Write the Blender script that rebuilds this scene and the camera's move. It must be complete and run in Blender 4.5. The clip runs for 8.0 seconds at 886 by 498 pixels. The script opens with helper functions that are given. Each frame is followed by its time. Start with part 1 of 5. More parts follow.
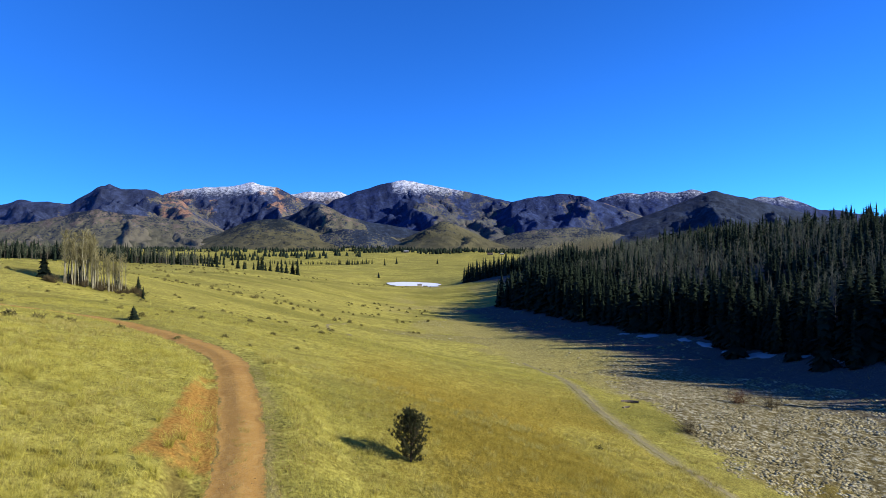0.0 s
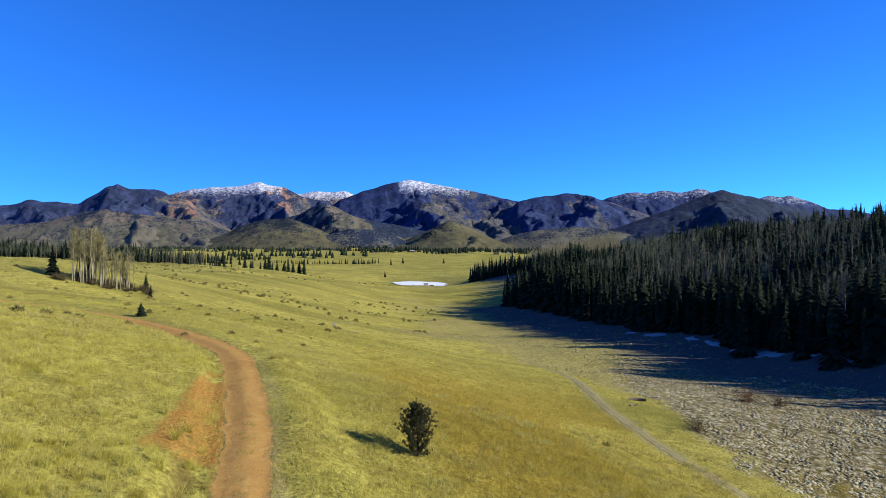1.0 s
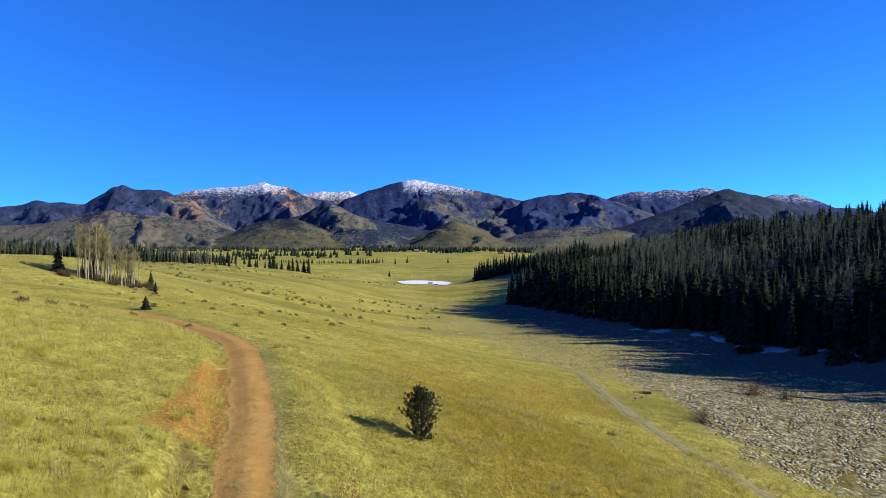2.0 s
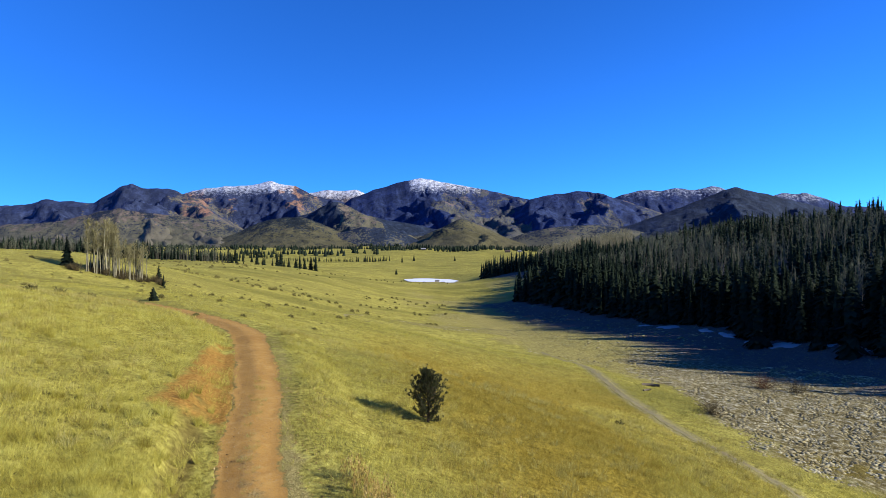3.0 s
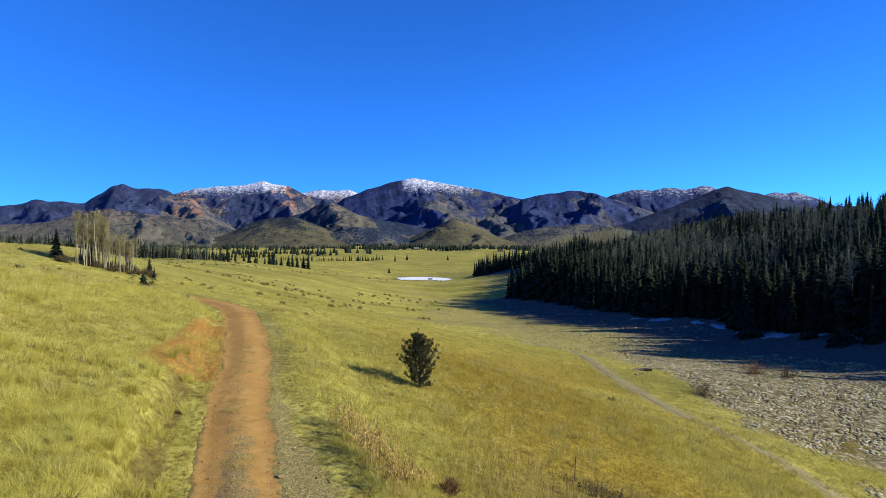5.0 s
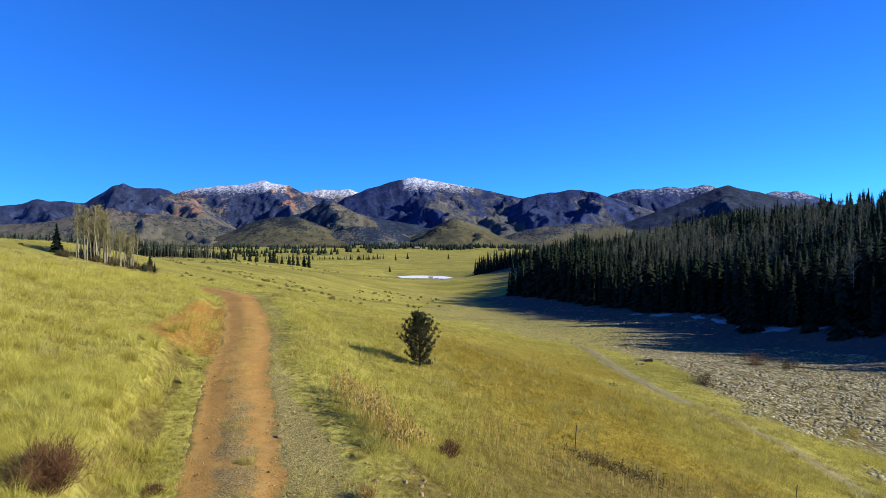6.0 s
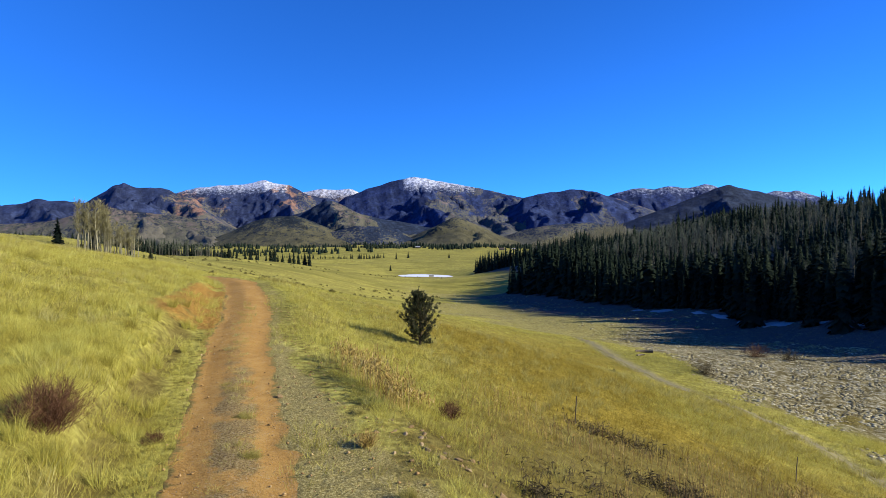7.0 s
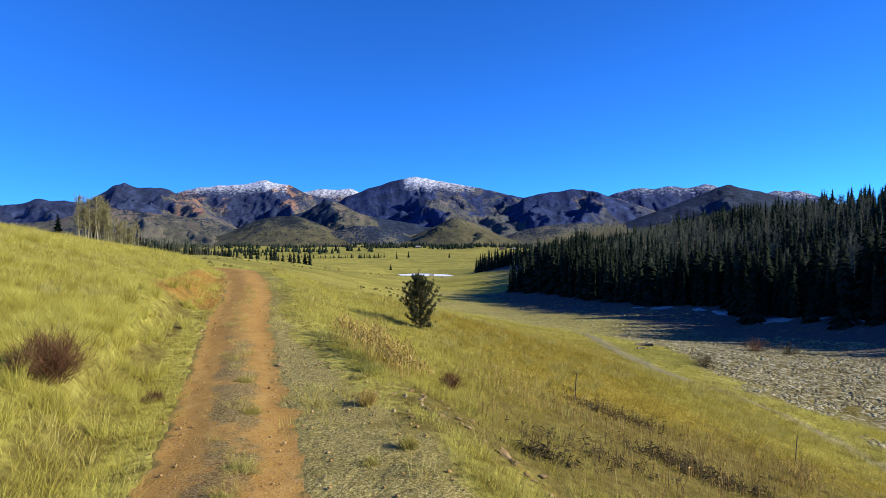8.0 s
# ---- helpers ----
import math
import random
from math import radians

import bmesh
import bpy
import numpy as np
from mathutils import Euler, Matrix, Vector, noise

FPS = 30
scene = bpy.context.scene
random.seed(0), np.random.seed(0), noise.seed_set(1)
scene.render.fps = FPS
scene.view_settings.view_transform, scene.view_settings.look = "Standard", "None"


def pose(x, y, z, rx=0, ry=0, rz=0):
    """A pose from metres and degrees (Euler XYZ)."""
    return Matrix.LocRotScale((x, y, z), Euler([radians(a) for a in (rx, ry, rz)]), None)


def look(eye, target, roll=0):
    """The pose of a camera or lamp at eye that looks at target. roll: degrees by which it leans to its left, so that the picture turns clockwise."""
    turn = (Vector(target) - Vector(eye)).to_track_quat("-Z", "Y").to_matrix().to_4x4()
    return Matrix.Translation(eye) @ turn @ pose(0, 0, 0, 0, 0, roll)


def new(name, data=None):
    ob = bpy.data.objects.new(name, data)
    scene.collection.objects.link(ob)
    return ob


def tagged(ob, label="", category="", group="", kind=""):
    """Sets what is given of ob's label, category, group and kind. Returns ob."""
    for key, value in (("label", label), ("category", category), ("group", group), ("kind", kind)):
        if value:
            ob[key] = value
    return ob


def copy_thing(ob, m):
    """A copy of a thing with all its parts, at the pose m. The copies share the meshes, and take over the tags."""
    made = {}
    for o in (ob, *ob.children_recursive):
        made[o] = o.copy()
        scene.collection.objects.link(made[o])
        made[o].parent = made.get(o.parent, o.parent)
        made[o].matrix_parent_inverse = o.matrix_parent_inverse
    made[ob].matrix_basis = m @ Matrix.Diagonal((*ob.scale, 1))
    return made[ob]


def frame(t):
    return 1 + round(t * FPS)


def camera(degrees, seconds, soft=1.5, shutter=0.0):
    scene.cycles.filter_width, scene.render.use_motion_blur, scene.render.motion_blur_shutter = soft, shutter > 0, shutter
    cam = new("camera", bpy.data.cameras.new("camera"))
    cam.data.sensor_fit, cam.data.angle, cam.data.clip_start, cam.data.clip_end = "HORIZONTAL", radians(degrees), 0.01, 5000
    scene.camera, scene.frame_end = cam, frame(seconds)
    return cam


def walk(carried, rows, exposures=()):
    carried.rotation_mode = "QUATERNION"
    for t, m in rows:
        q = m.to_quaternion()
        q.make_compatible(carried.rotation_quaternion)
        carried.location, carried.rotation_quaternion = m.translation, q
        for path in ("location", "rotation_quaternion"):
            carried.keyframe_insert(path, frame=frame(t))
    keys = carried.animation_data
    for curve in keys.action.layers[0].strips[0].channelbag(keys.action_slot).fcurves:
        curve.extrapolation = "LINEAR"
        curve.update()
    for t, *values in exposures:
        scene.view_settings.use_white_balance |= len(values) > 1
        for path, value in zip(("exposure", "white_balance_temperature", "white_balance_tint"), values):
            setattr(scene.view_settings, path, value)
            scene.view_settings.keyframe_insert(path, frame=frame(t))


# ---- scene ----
cam = camera(73.0, 8.0, soft=0.8)
PATH = [
    (0, (-0.077, 2.031, 8.666), (-0.078, 4.031, 8.674), 0.1),
    (0.5, (-0.073, 2.07, 8.609), (-0.084, 4.07, 8.617), 0.1),
    (1, (-0.091, 2.153, 8.41), (-0.113, 4.153, 8.417), 0.1),
    (1.5, (-0.049, 2.199, 8.1), (-0.075, 4.199, 8.107), 0.0),
    (3, (-0.075, 2.453, 7.056), (-0.134, 4.452, 7.058), -0.0),
    (3.5, (-0.037, 2.531, 6.714), (-0.094, 4.53, 6.715), -0.1),
    (4, (-0.011, 2.539, 6.388), (-0.048, 4.538, 6.389), -0.1),
    (4.5, (-0.014, 2.552, 6.035), (-0.049, 4.551, 6.037), -0.1),
    (6, (0.01, 2.641, 4.819), (-0.028, 4.641, 4.819), -0.2),
    (6.5, (0.016, 2.643, 4.413), (-0.024, 4.643, 4.411), -0.1),
    (7, (0.021, 2.641, 4.014), (-0.019, 4.641, 4.013), -0.2),
    (7.5, (0.022, 2.629, 3.642), (-0.018, 4.629, 3.642), -0.2),
    (8, (0.026, 2.62, 3.381), (-0.015, 4.62, 3.38), -0.2),
]
walk(cam, [(t, look(eye, target, roll)) for t, eye, target, roll in PATH], [(0.0, 0.9)])

# ---- world and sun ----
SUN_AZ, SUN_EL = 108.0, 25.0          # degrees clockwise from the view's north, and above the horizon
sun_way = Vector((math.sin(radians(SUN_AZ)) * math.cos(radians(SUN_EL)),
                  math.cos(radians(SUN_AZ)) * math.cos(radians(SUN_EL)), math.sin(radians(SUN_EL))))
world = bpy.data.worlds.new("sky")
scene.world = world
world.use_nodes = True
wn, wl = world.node_tree.nodes, world.node_tree.links
sky = wn.new("ShaderNodeTexSky")
sky.sky_type, sky.sun_disc = "NISHITA", False
sky.sun_elevation, sky.sun_rotation = radians(SUN_EL), -radians(SUN_AZ)
sky.altitude, sky.air_density, sky.dust_density, sky.ozone_density = 2700, 1.0, 0.1, 3.0
tint = wn.new("ShaderNodeMix")          # the deep blue of thin mountain air
tint.data_type, tint.blend_type = "RGBA", "MULTIPLY"
tint.inputs[0].default_value, tint.inputs[7].default_value = 1.0, (0.245, 0.99, 2.24, 1)
wl.new(sky.outputs[0], tint.inputs[6])
wl.new(tint.outputs[2], wn["Background"].inputs[0])
wn["Background"].inputs[1].default_value = 0.057
sun = new("sun", bpy.data.lights.new("sun", "SUN"))
sun.data.energy, sun.data.angle, sun.data.color = 5.25, radians(0.53), (1.0, 0.93, 0.80)
sun.matrix_world = look(sun_way * 100, (0, 0, 0))


# ---- materials ----
def material(name, rough=0.9, spec=0.2):
    m = bpy.data.materials.new(name)
    m.use_nodes = True
    b = m.node_tree.nodes["Principled BSDF"]
    b.inputs["Roughness"].default_value = rough
    b.inputs["Specular IOR Level"].default_value = spec
    return m, m.node_tree.nodes, m.node_tree.links, b


def noise_tex(n, l, scale, detail=4.0, rough=0.55, src=None, stretch=None):
    t = n.new("ShaderNodeTexNoise")
    t.inputs["Scale"].default_value, t.inputs["Detail"].default_value, t.inputs["Roughness"].default_value = scale, detail, rough
    if src is None:
        src = n.new("ShaderNodeNewGeometry").outputs["Position"]
    if stretch:
        mp = n.new("ShaderNodeMapping")
        mp.inputs["Scale"].default_value = stretch
        l.new(src, mp.inputs["Vector"])
        src = mp.outputs[0]
    l.new(src, t.inputs["Vector"])
    return t.outputs["Fac"]


def ramp(n, l, fac, stops):
    r = n.new("ShaderNodeValToRGB")
    e = r.color_ramp.elements
    while len(e) < len(stops):
        e.new(0.5)
    for k, (p, c) in zip(e, stops):
        k.position, k.color = p, (*c, 1)
    l.new(fac, r.inputs[0])
    return r.outputs[0]


def mix(n, l, fac, a, b, mode="MIX"):
    x = n.new("ShaderNodeMix")
    x.data_type, x.blend_type = "RGBA", mode
    for sock, v in ((x.inputs[0], fac), (x.inputs[6], a), (x.inputs[7], b)):
        if isinstance(v, (int, float)):
            sock.default_value = v
        elif isinstance(v, tuple):
            sock.default_value = (*v, 1)
        else:
            l.new(v, sock)
    return x.outputs[2]


def attr(n, name):
    a = n.new("ShaderNodeAttribute")
    a.attribute_name = name
    return a.outputs["Fac"]


def calc(n, l, op, a, b=None, clamp=False):
    x = n.new("ShaderNodeMath")
    x.operation, x.use_clamp = op, clamp
    for sock, v in zip(x.inputs, (a, b)):
        if v is None:
            continue
        if isinstance(v, (int, float)):
            sock.default_value = v
        else:
            l.new(v, sock)
    return x.outputs[0]


def bump(n, l, b, height, strength, distance):
    k = n.new("ShaderNodeBump")
    k.inputs["Strength"].default_value, k.inputs["Distance"].default_value = strength, distance
    l.new(height, k.inputs["Height"])
    l.new(k.outputs[0], b.inputs["Normal"])


def step(n, l, v, lo, hi):
    x = n.new("ShaderNodeMapRange")
    x.interpolation_type = "SMOOTHSTEP"
    x.inputs[1].default_value, x.inputs[2].default_value = lo, hi
    l.new(v, x.inputs[0])
    return x.outputs[0]


def ground_material():
    m, n, l, b = material("meadow_ground", 1.0, 0.02)
    fine, mid, broad = noise_tex(n, l, 6.0, 6), noise_tex(n, l, 0.7, 5), noise_tex(n, l, 0.05, 5)
    clump = noise_tex(n, l, 1.9, 4, 0.6)
    grass = ramp(n, l, calc(n, l, "ADD", calc(n, l, "MULTIPLY", fine, 0.55), calc(n, l, "MULTIPLY", clump, 0.45)), [(0.34, (0.0686, 0.0565, 0.0158)), (0.47, (0.251, 0.221, 0.0476)), (0.6, (0.423, 0.397, 0.0984))])
    dull = ramp(n, l, fine, [(0.32, (0.0593, 0.0545, 0.0148)), (0.62, (0.29, 0.272, 0.0625))])
    col = mix(n, l, step(n, l, mid, 0.45, 0.65), grass, dull)
    col = mix(n, l, step(n, l, calc(n, l, "ADD", calc(n, l, "MULTIPLY", broad, 0.6), calc(n, l, "MULTIPLY", noise_tex(n, l, 0.02, 5, 0.6, None, (1, 2.5, 1)), 0.4)), 0.44, 0.58), col, mix(n, l, 0.5, dull, (0.225, 0.2, 0.052)))
    ripe = mix(n, l, step(n, l, fine, 0.3, 0.7), (0.104, 0.075, 0.0115), (0.315, 0.232, 0.034))
    col = mix(n, l, calc(n, l, "MULTIPLY", attr(n, "gold"), 0.85), col, ripe)
    tone = noise_tex(n, l, 0.16, 4, 0.6, None, (1, 1.8, 1))
    col = mix(n, l, calc(n, l, "MULTIPLY", step(n, l, tone, 0.48, 0.66), 0.4), col, (0.115, 0.095, 0.021))
    band = noise_tex(n, l, 0.016, 5, 0.62, None, (1, 3.2, 1))
    col = mix(n, l, calc(n, l, "MULTIPLY", step(n, l, band, 0.49, 0.6), 0.42), col, (0.098, 0.098, 0.0195))
    # the marshy floor: bleached and frosted hummocks between brown hollows
    hum = noise_tex(n, l, 2.1, 4, 0.6)
    frost = ramp(n, l, hum, [(0.4, (0.0879, 0.0706, 0.0284)), (0.52, (0.167, 0.145, 0.0749)), (0.66, (0.351, 0.335, 0.242))])
    wet = ramp(n, l, calc(n, l, "ADD", calc(n, l, "MULTIPLY", fine, 0.5), calc(n, l, "MULTIPLY", hum, 0.5)), [(0.36, (0.105, 0.0847, 0.0246)), (0.5, (0.233, 0.205, 0.0678)), (0.66, (0.372, 0.336, 0.123))])
    marsh = mix(n, l, step(n, l, calc(n, l, "ADD", attr(n, "frost"), calc(n, l, "MULTIPLY", mid, 0.5)), 0.45, 0.85), wet, frost)
    col = mix(n, l, attr(n, "marsh"), col, marsh)
    # bare red soil on the cut bank, grey gravel on the verge, needle litter in the wood and, painted dark, the shade
    # before it
    soil = ramp(n, l, noise_tex(n, l, 9.0, 6), [(0.3, (0.156, 0.0753, 0.0177)), (0.6, (0.311, 0.18, 0.0442)), (0.8, (0.356, 0.237, 0.071))])
    col = mix(n, l, step(n, l, calc(n, l, "ADD", attr(n, "bank"), calc(n, l, "MULTIPLY", noise_tex(n, l, 1.5, 7, 0.72), 1.8)), 1.38, 1.9), col, soil)
    grit = ramp(n, l, noise_tex(n, l, 30.0, 6, 0.75), [(0.34, (0.073, 0.0581, 0.0181)), (0.5, (0.227, 0.188, 0.0661)), (0.68, (0.475, 0.416, 0.188))])
    col = mix(n, l, step(n, l, calc(n, l, "ADD", attr(n, "verge"), calc(n, l, "MULTIPLY", noise_tex(n, l, 1.6, 6, 0.65), 1.3)), 1.05, 1.55), col, grit)
    brown = ramp(n, l, calc(n, l, "ADD", calc(n, l, "MULTIPLY", fine, 0.5), calc(n, l, "MULTIPLY", clump, 0.5)), [(0.3, (0.0663, 0.0476, 0.0136)), (0.55, (0.148, 0.121, 0.034)), (0.75, (0.226, 0.193, 0.0553))])
    col = mix(n, l, step(n, l, calc(n, l, "ADD", attr(n, "worn"), calc(n, l, "MULTIPLY", noise_tex(n, l, 0.9, 5, 0.65), 1.4)), 0.85, 1.3), col, brown)
    bare = ramp(n, l, noise_tex(n, l, 12.0, 6, 0.7), [(0.32, (0.10, 0.085, 0.038)), (0.5, (0.20, 0.178, 0.09)), (0.7, (0.31, 0.285, 0.17))])
    col = mix(n, l, calc(n, l, "MULTIPLY", step(n, l, calc(n, l, "ADD", attr(n, "path"), calc(n, l, "MULTIPLY", noise_tex(n, l, 1.3, 6, 0.7), 1.5)), 1.0, 1.7), 0.85), col, bare)
    # dark litter under the trees; before the edge it stands for their shade
    litter_shade = ramp(n, l, fine, [(0.3, (0.048, 0.040, 0.040)), (0.7, (0.135, 0.115, 0.112))])
    col = mix(n, l, attr(n, "wood_shade"), col, litter_shade)
    l.new(col, b.inputs["Base Color"])
    grain = calc(n, l, "ADD", fine, calc(n, l, "MULTIPLY", noise_tex(n, l, 30.0, 4, 0.7), 0.35))
    bump(n, l, b, calc(n, l, "ADD", grain, calc(n, l, "MULTIPLY", hum, attr(n, "marsh"))), 0.8, 0.13)
    return m


def dirt_material(name, dark, red, pale, edge=((0.085, 0.066, 0.022), (0.25, 0.20, 0.068))):
    m, n, l, b = material(name, 1.0, 0.03)
    fine, mid, broad = noise_tex(n, l, 26.0, 6, 0.65), noise_tex(n, l, 3.0, 5), noise_tex(n, l, 0.35, 4)
    col = ramp(n, l, fine, [(0.25, dark), (0.5, red), (0.8, pale)])
    col = mix(n, l, step(n, l, mid, 0.45, 0.7), col, mix(n, l, 0.5, red, pale))
    # crown of the road: grey grit and dead grass between the wheel ruts
    grit = ramp(n, l, fine, [(0.32, (0.06, 0.040, 0.016)), (0.5, (0.19, 0.132, 0.050)), (0.72, (0.36, 0.29, 0.14))])
    crown = calc(n, l, "ADD", attr(n, "crown"), calc(n, l, "MULTIPLY", calc(n, l, "SUBTRACT", noise_tex(n, l, 1.3, 7, 0.75), 0.5), 3.0))
    col = mix(n, l, step(n, l, crown, 0.45, 1.0), col, grit)
    col = mix(n, l, calc(n, l, "MULTIPLY", step(n, l, broad, 0.5, 0.7), 0.35), col, dark)
    specks = noise_tex(n, l, 55.0, 2, 0.5)
    col = mix(n, l, step(n, l, specks, 0.62, 0.68), col, (0.285, 0.236, 0.167))
    col = mix(n, l, step(n, l, noise_tex(n, l, 40.0, 2, 0.5), 0.66, 0.72), col, (0.062, 0.0372, 0.0186))
    rim = calc(n, l, "ADD", attr(n, "rim"), calc(n, l, "MULTIPLY", calc(n, l, "SUBTRACT", noise_tex(n, l, 3.5, 6, 0.75), 0.5), 2.4))
    turf = ramp(n, l, fine, [(0.3, edge[0]), (0.7, edge[1])])
    col = mix(n, l, step(n, l, rim, 0.45, 0.75), col, turf)
    l.new(col, b.inputs["Base Color"])
    bump(n, l, b, calc(n, l, "ADD", fine, calc(n, l, "MULTIPLY", mid, 1.5)), 0.6, 0.04)
    return m


def plain_material(name, stops, scale=8.0, rough=0.9, spec=0.15, relief=0.3, dist=0.02, island=False, stretch=None, thin=0.0):
    m, n, l, b = material(name, rough, spec)
    fac = noise_tex(n, l, scale, 5, 0.6, None, stretch)
    if island:
        g = n.new("ShaderNodeNewGeometry")
        fac = calc(n, l, "SUBTRACT", calc(n, l, "ADD", calc(n, l, "MULTIPLY", fac, 0.95), calc(n, l, "MULTIPLY", g.outputs["Random Per Island"], 0.32)), 0.135)
    else:
        o = n.new("ShaderNodeObjectInfo")
        fac = calc(n, l, "ADD", calc(n, l, "MULTIPLY", fac, 0.8), calc(n, l, "MULTIPLY", o.outputs["Random"], 0.2))
    l.new(ramp(n, l, fac, stops), b.inputs["Base Color"])
    if thin:
        t = n.new("ShaderNodeBsdfTranslucent")
        l.new(ramp(n, l, fac, stops), t.inputs[0])
        s = n.new("ShaderNodeMixShader")
        s.inputs[0].default_value = thin
        l.new(b.outputs[0], s.inputs[1])
        l.new(t.outputs[0], s.inputs[2])
        l.new(s.outputs[0], n["Material Output"].inputs[0])
    if relief:
        bump(n, l, b, fac, relief, dist)
    return m


def mountain_material(name, rock, hazy_cover, meadow):
    """Crags, speckled open woods and pale grass in haze-blued colours, with snow where the crest holds it."""
    m, n, l, b = material(name, 0.95, 0.1)
    fine, mid, broad = noise_tex(n, l, 0.05, 7, 0.72), noise_tex(n, l, 0.012, 6, 0.65), noise_tex(n, l, 0.0035, 5)
    speck = noise_tex(n, l, 0.11, 3, 0.6)
    stone = ramp(n, l, fine, [(0.32, tuple(v * 0.4 for v in rock)), (0.5, rock), (0.72, tuple(min(1, v * 1.6) for v in rock))])
    open_ = ramp(n, l, mid, [(0.35, tuple(v * 0.65 for v in meadow)), (0.7, meadow)])
    share = calc(n, l, "ADD", attr(n, "open"), calc(n, l, "MULTIPLY", calc(n, l, "SUBTRACT", mid, 0.5), 1.8))
    share = calc(n, l, "ADD", share, calc(n, l, "MULTIPLY", calc(n, l, "SUBTRACT", broad, 0.5), 1.2))
    trees = calc(n, l, "ADD", share, calc(n, l, "MULTIPLY", calc(n, l, "SUBTRACT", speck, 0.5), 2.6))
    # tones of the forest, the blue of distance already in them
    wood_shade = ramp(n, l, calc(n, l, "ADD", calc(n, l, "MULTIPLY", fine, 0.5), calc(n, l, "MULTIPLY", mid, 0.5)), [(0.36, tuple(v * 0.55 for v in hazy_cover)), (0.5, hazy_cover), (0.62, tuple(v * 1.9 for v in hazy_cover))])
    low = mix(n, l, step(n, l, trees, 0.3, 0.5), wood_shade, open_)
    crag = calc(n, l, "ADD", attr(n, "rock"), calc(n, l, "MULTIPLY", calc(n, l, "SUBTRACT", mid, 0.5), 2.0))
    crag = calc(n, l, "ADD", crag, calc(n, l, "MULTIPLY", calc(n, l, "SUBTRACT", fine, 0.5), 1.6))
    col = mix(n, l, step(n, l, crag, 0.5, 0.75), low, stone)
    white = calc(n, l, "ADD", attr(n, "snow"), calc(n, l, "MULTIPLY", calc(n, l, "SUBTRACT", fine, 0.5), 1.35))
    white = calc(n, l, "ADD", white, calc(n, l, "MULTIPLY", calc(n, l, "SUBTRACT", speck, 0.5), 0.45))
    col = mix(n, l, step(n, l, white, 0.42, 1.2), col, (0.60, 0.64, 0.74))
    l.new(col, b.inputs["Base Color"])
    bump(n, l, b, calc(n, l, "ADD", fine, mid), 0.7, 9.0)
    return m


M_GROUND = ground_material()
M_ROAD = dirt_material("red_dirt", (0.193, 0.0966, 0.0254), (0.323, 0.183, 0.0482), (0.386, 0.255, 0.0849))
M_TRAIL = dirt_material("pale_dirt", (0.0997, 0.0757, 0.0381), (0.17, 0.152, 0.075), (0.25, 0.23, 0.135), ((0.12, 0.098, 0.032), (0.32, 0.285, 0.10)))
M_GRASS = plain_material("dry_grass", [(0.26, (0.171, 0.132, 0.0241)), (0.48, (0.385, 0.352, 0.0641)), (0.74, (0.528, 0.504, 0.138))], 1.1, 0.8, 0.05, 0, island=True, thin=0.35)
M_GOLD = plain_material("golden_grass", [(0.26, (0.141, 0.0936, 0.014)), (0.48, (0.317, 0.248, 0.0376)), (0.74, (0.435, 0.354, 0.0806))], 1.1, 0.8, 0.05, 0, island=True, thin=0.35)
M_STRAW = plain_material("straw", [(0.2, (0.197, 0.157, 0.0357)), (0.5, (0.359, 0.315, 0.0861)), (0.8, (0.45, 0.428, 0.171))], 0.9, 0.8, 0.05, 0, island=True, thin=0.35)
M_PALE = plain_material("bleached_grass", [(0.2, (0.133, 0.105, 0.0378)), (0.5, (0.285, 0.25, 0.108)), (0.8, (0.437, 0.41, 0.259))], 0.5, 0.85, 0.05, 0, island=True, thin=0.3)
M_NEEDLE = plain_material("pine_needles", [(0.2, (0.00868, 0.0124, 0.00372)), (0.5, (0.0223, 0.0285, 0.00744)), (0.85, (0.0558, 0.0589, 0.0155))], 2.0, 0.6, 0.3, 0, island=True, thin=0.15)
M_FIR = plain_material("fir_needles", [(0.2, (0.00758, 0.013, 0.00948)), (0.5, (0.0141, 0.0221, 0.0139)), (0.85, (0.0253, 0.0347, 0.0219))], 0.6, 0.95, 0.03, 0, island=True, thin=0.12)
M_BARK = plain_material("brown_bark", [(0.3, (0.031, 0.0217, 0.0155)), (0.7, (0.0992, 0.0744, 0.0527))], 14.0, 0.95, 0.1, 0.5, 0.02, stretch=(1, 1, 0.25))
M_ASPEN = plain_material("aspen_bark", [(0.25, (0.0418, 0.035, 0.0217)), (0.45, (0.157, 0.145, 0.0933)), (0.8, (0.261, 0.251, 0.168))], 2.5, 0.85, 0.2, 0.3, 0.02, stretch=(1, 1, 0.6))
M_DULL = plain_material("grey_bark", [(0.3, (0.0499, 0.0446, 0.0349)), (0.7, (0.143, 0.134, 0.101))], 2.5, 0.9, 0.1, 0.2, 0.02)
M_TWIG = plain_material("grey_twigs", [(0.3, (0.0535, 0.0596, 0.0372)), (0.7, (0.124, 0.142, 0.089))], 1.0, 0.9, 0.1, 0, island=True)
M_FUZZ = plain_material("pale_twigs", [(0.3, (0.105, 0.0946, 0.0438)), (0.7, (0.225, 0.205, 0.102))], 1.0, 0.9, 0.05, 0, island=True)
# paler copy of the twigs, the sun on the far grove put into its colour
M_SUNTWIG = plain_material("sunlit_twigs", [(0.3, (0.15, 0.135, 0.07)), (0.7, (0.30, 0.27, 0.15))], 1.0, 0.9, 0.05, 0, island=True)
M_SAGE = plain_material("sage_leaves", [(0.3, (0.0696, 0.0636, 0.0215)), (0.7, (0.223, 0.197, 0.0642))], 3.0, 0.9, 0.1, 0, island=True)
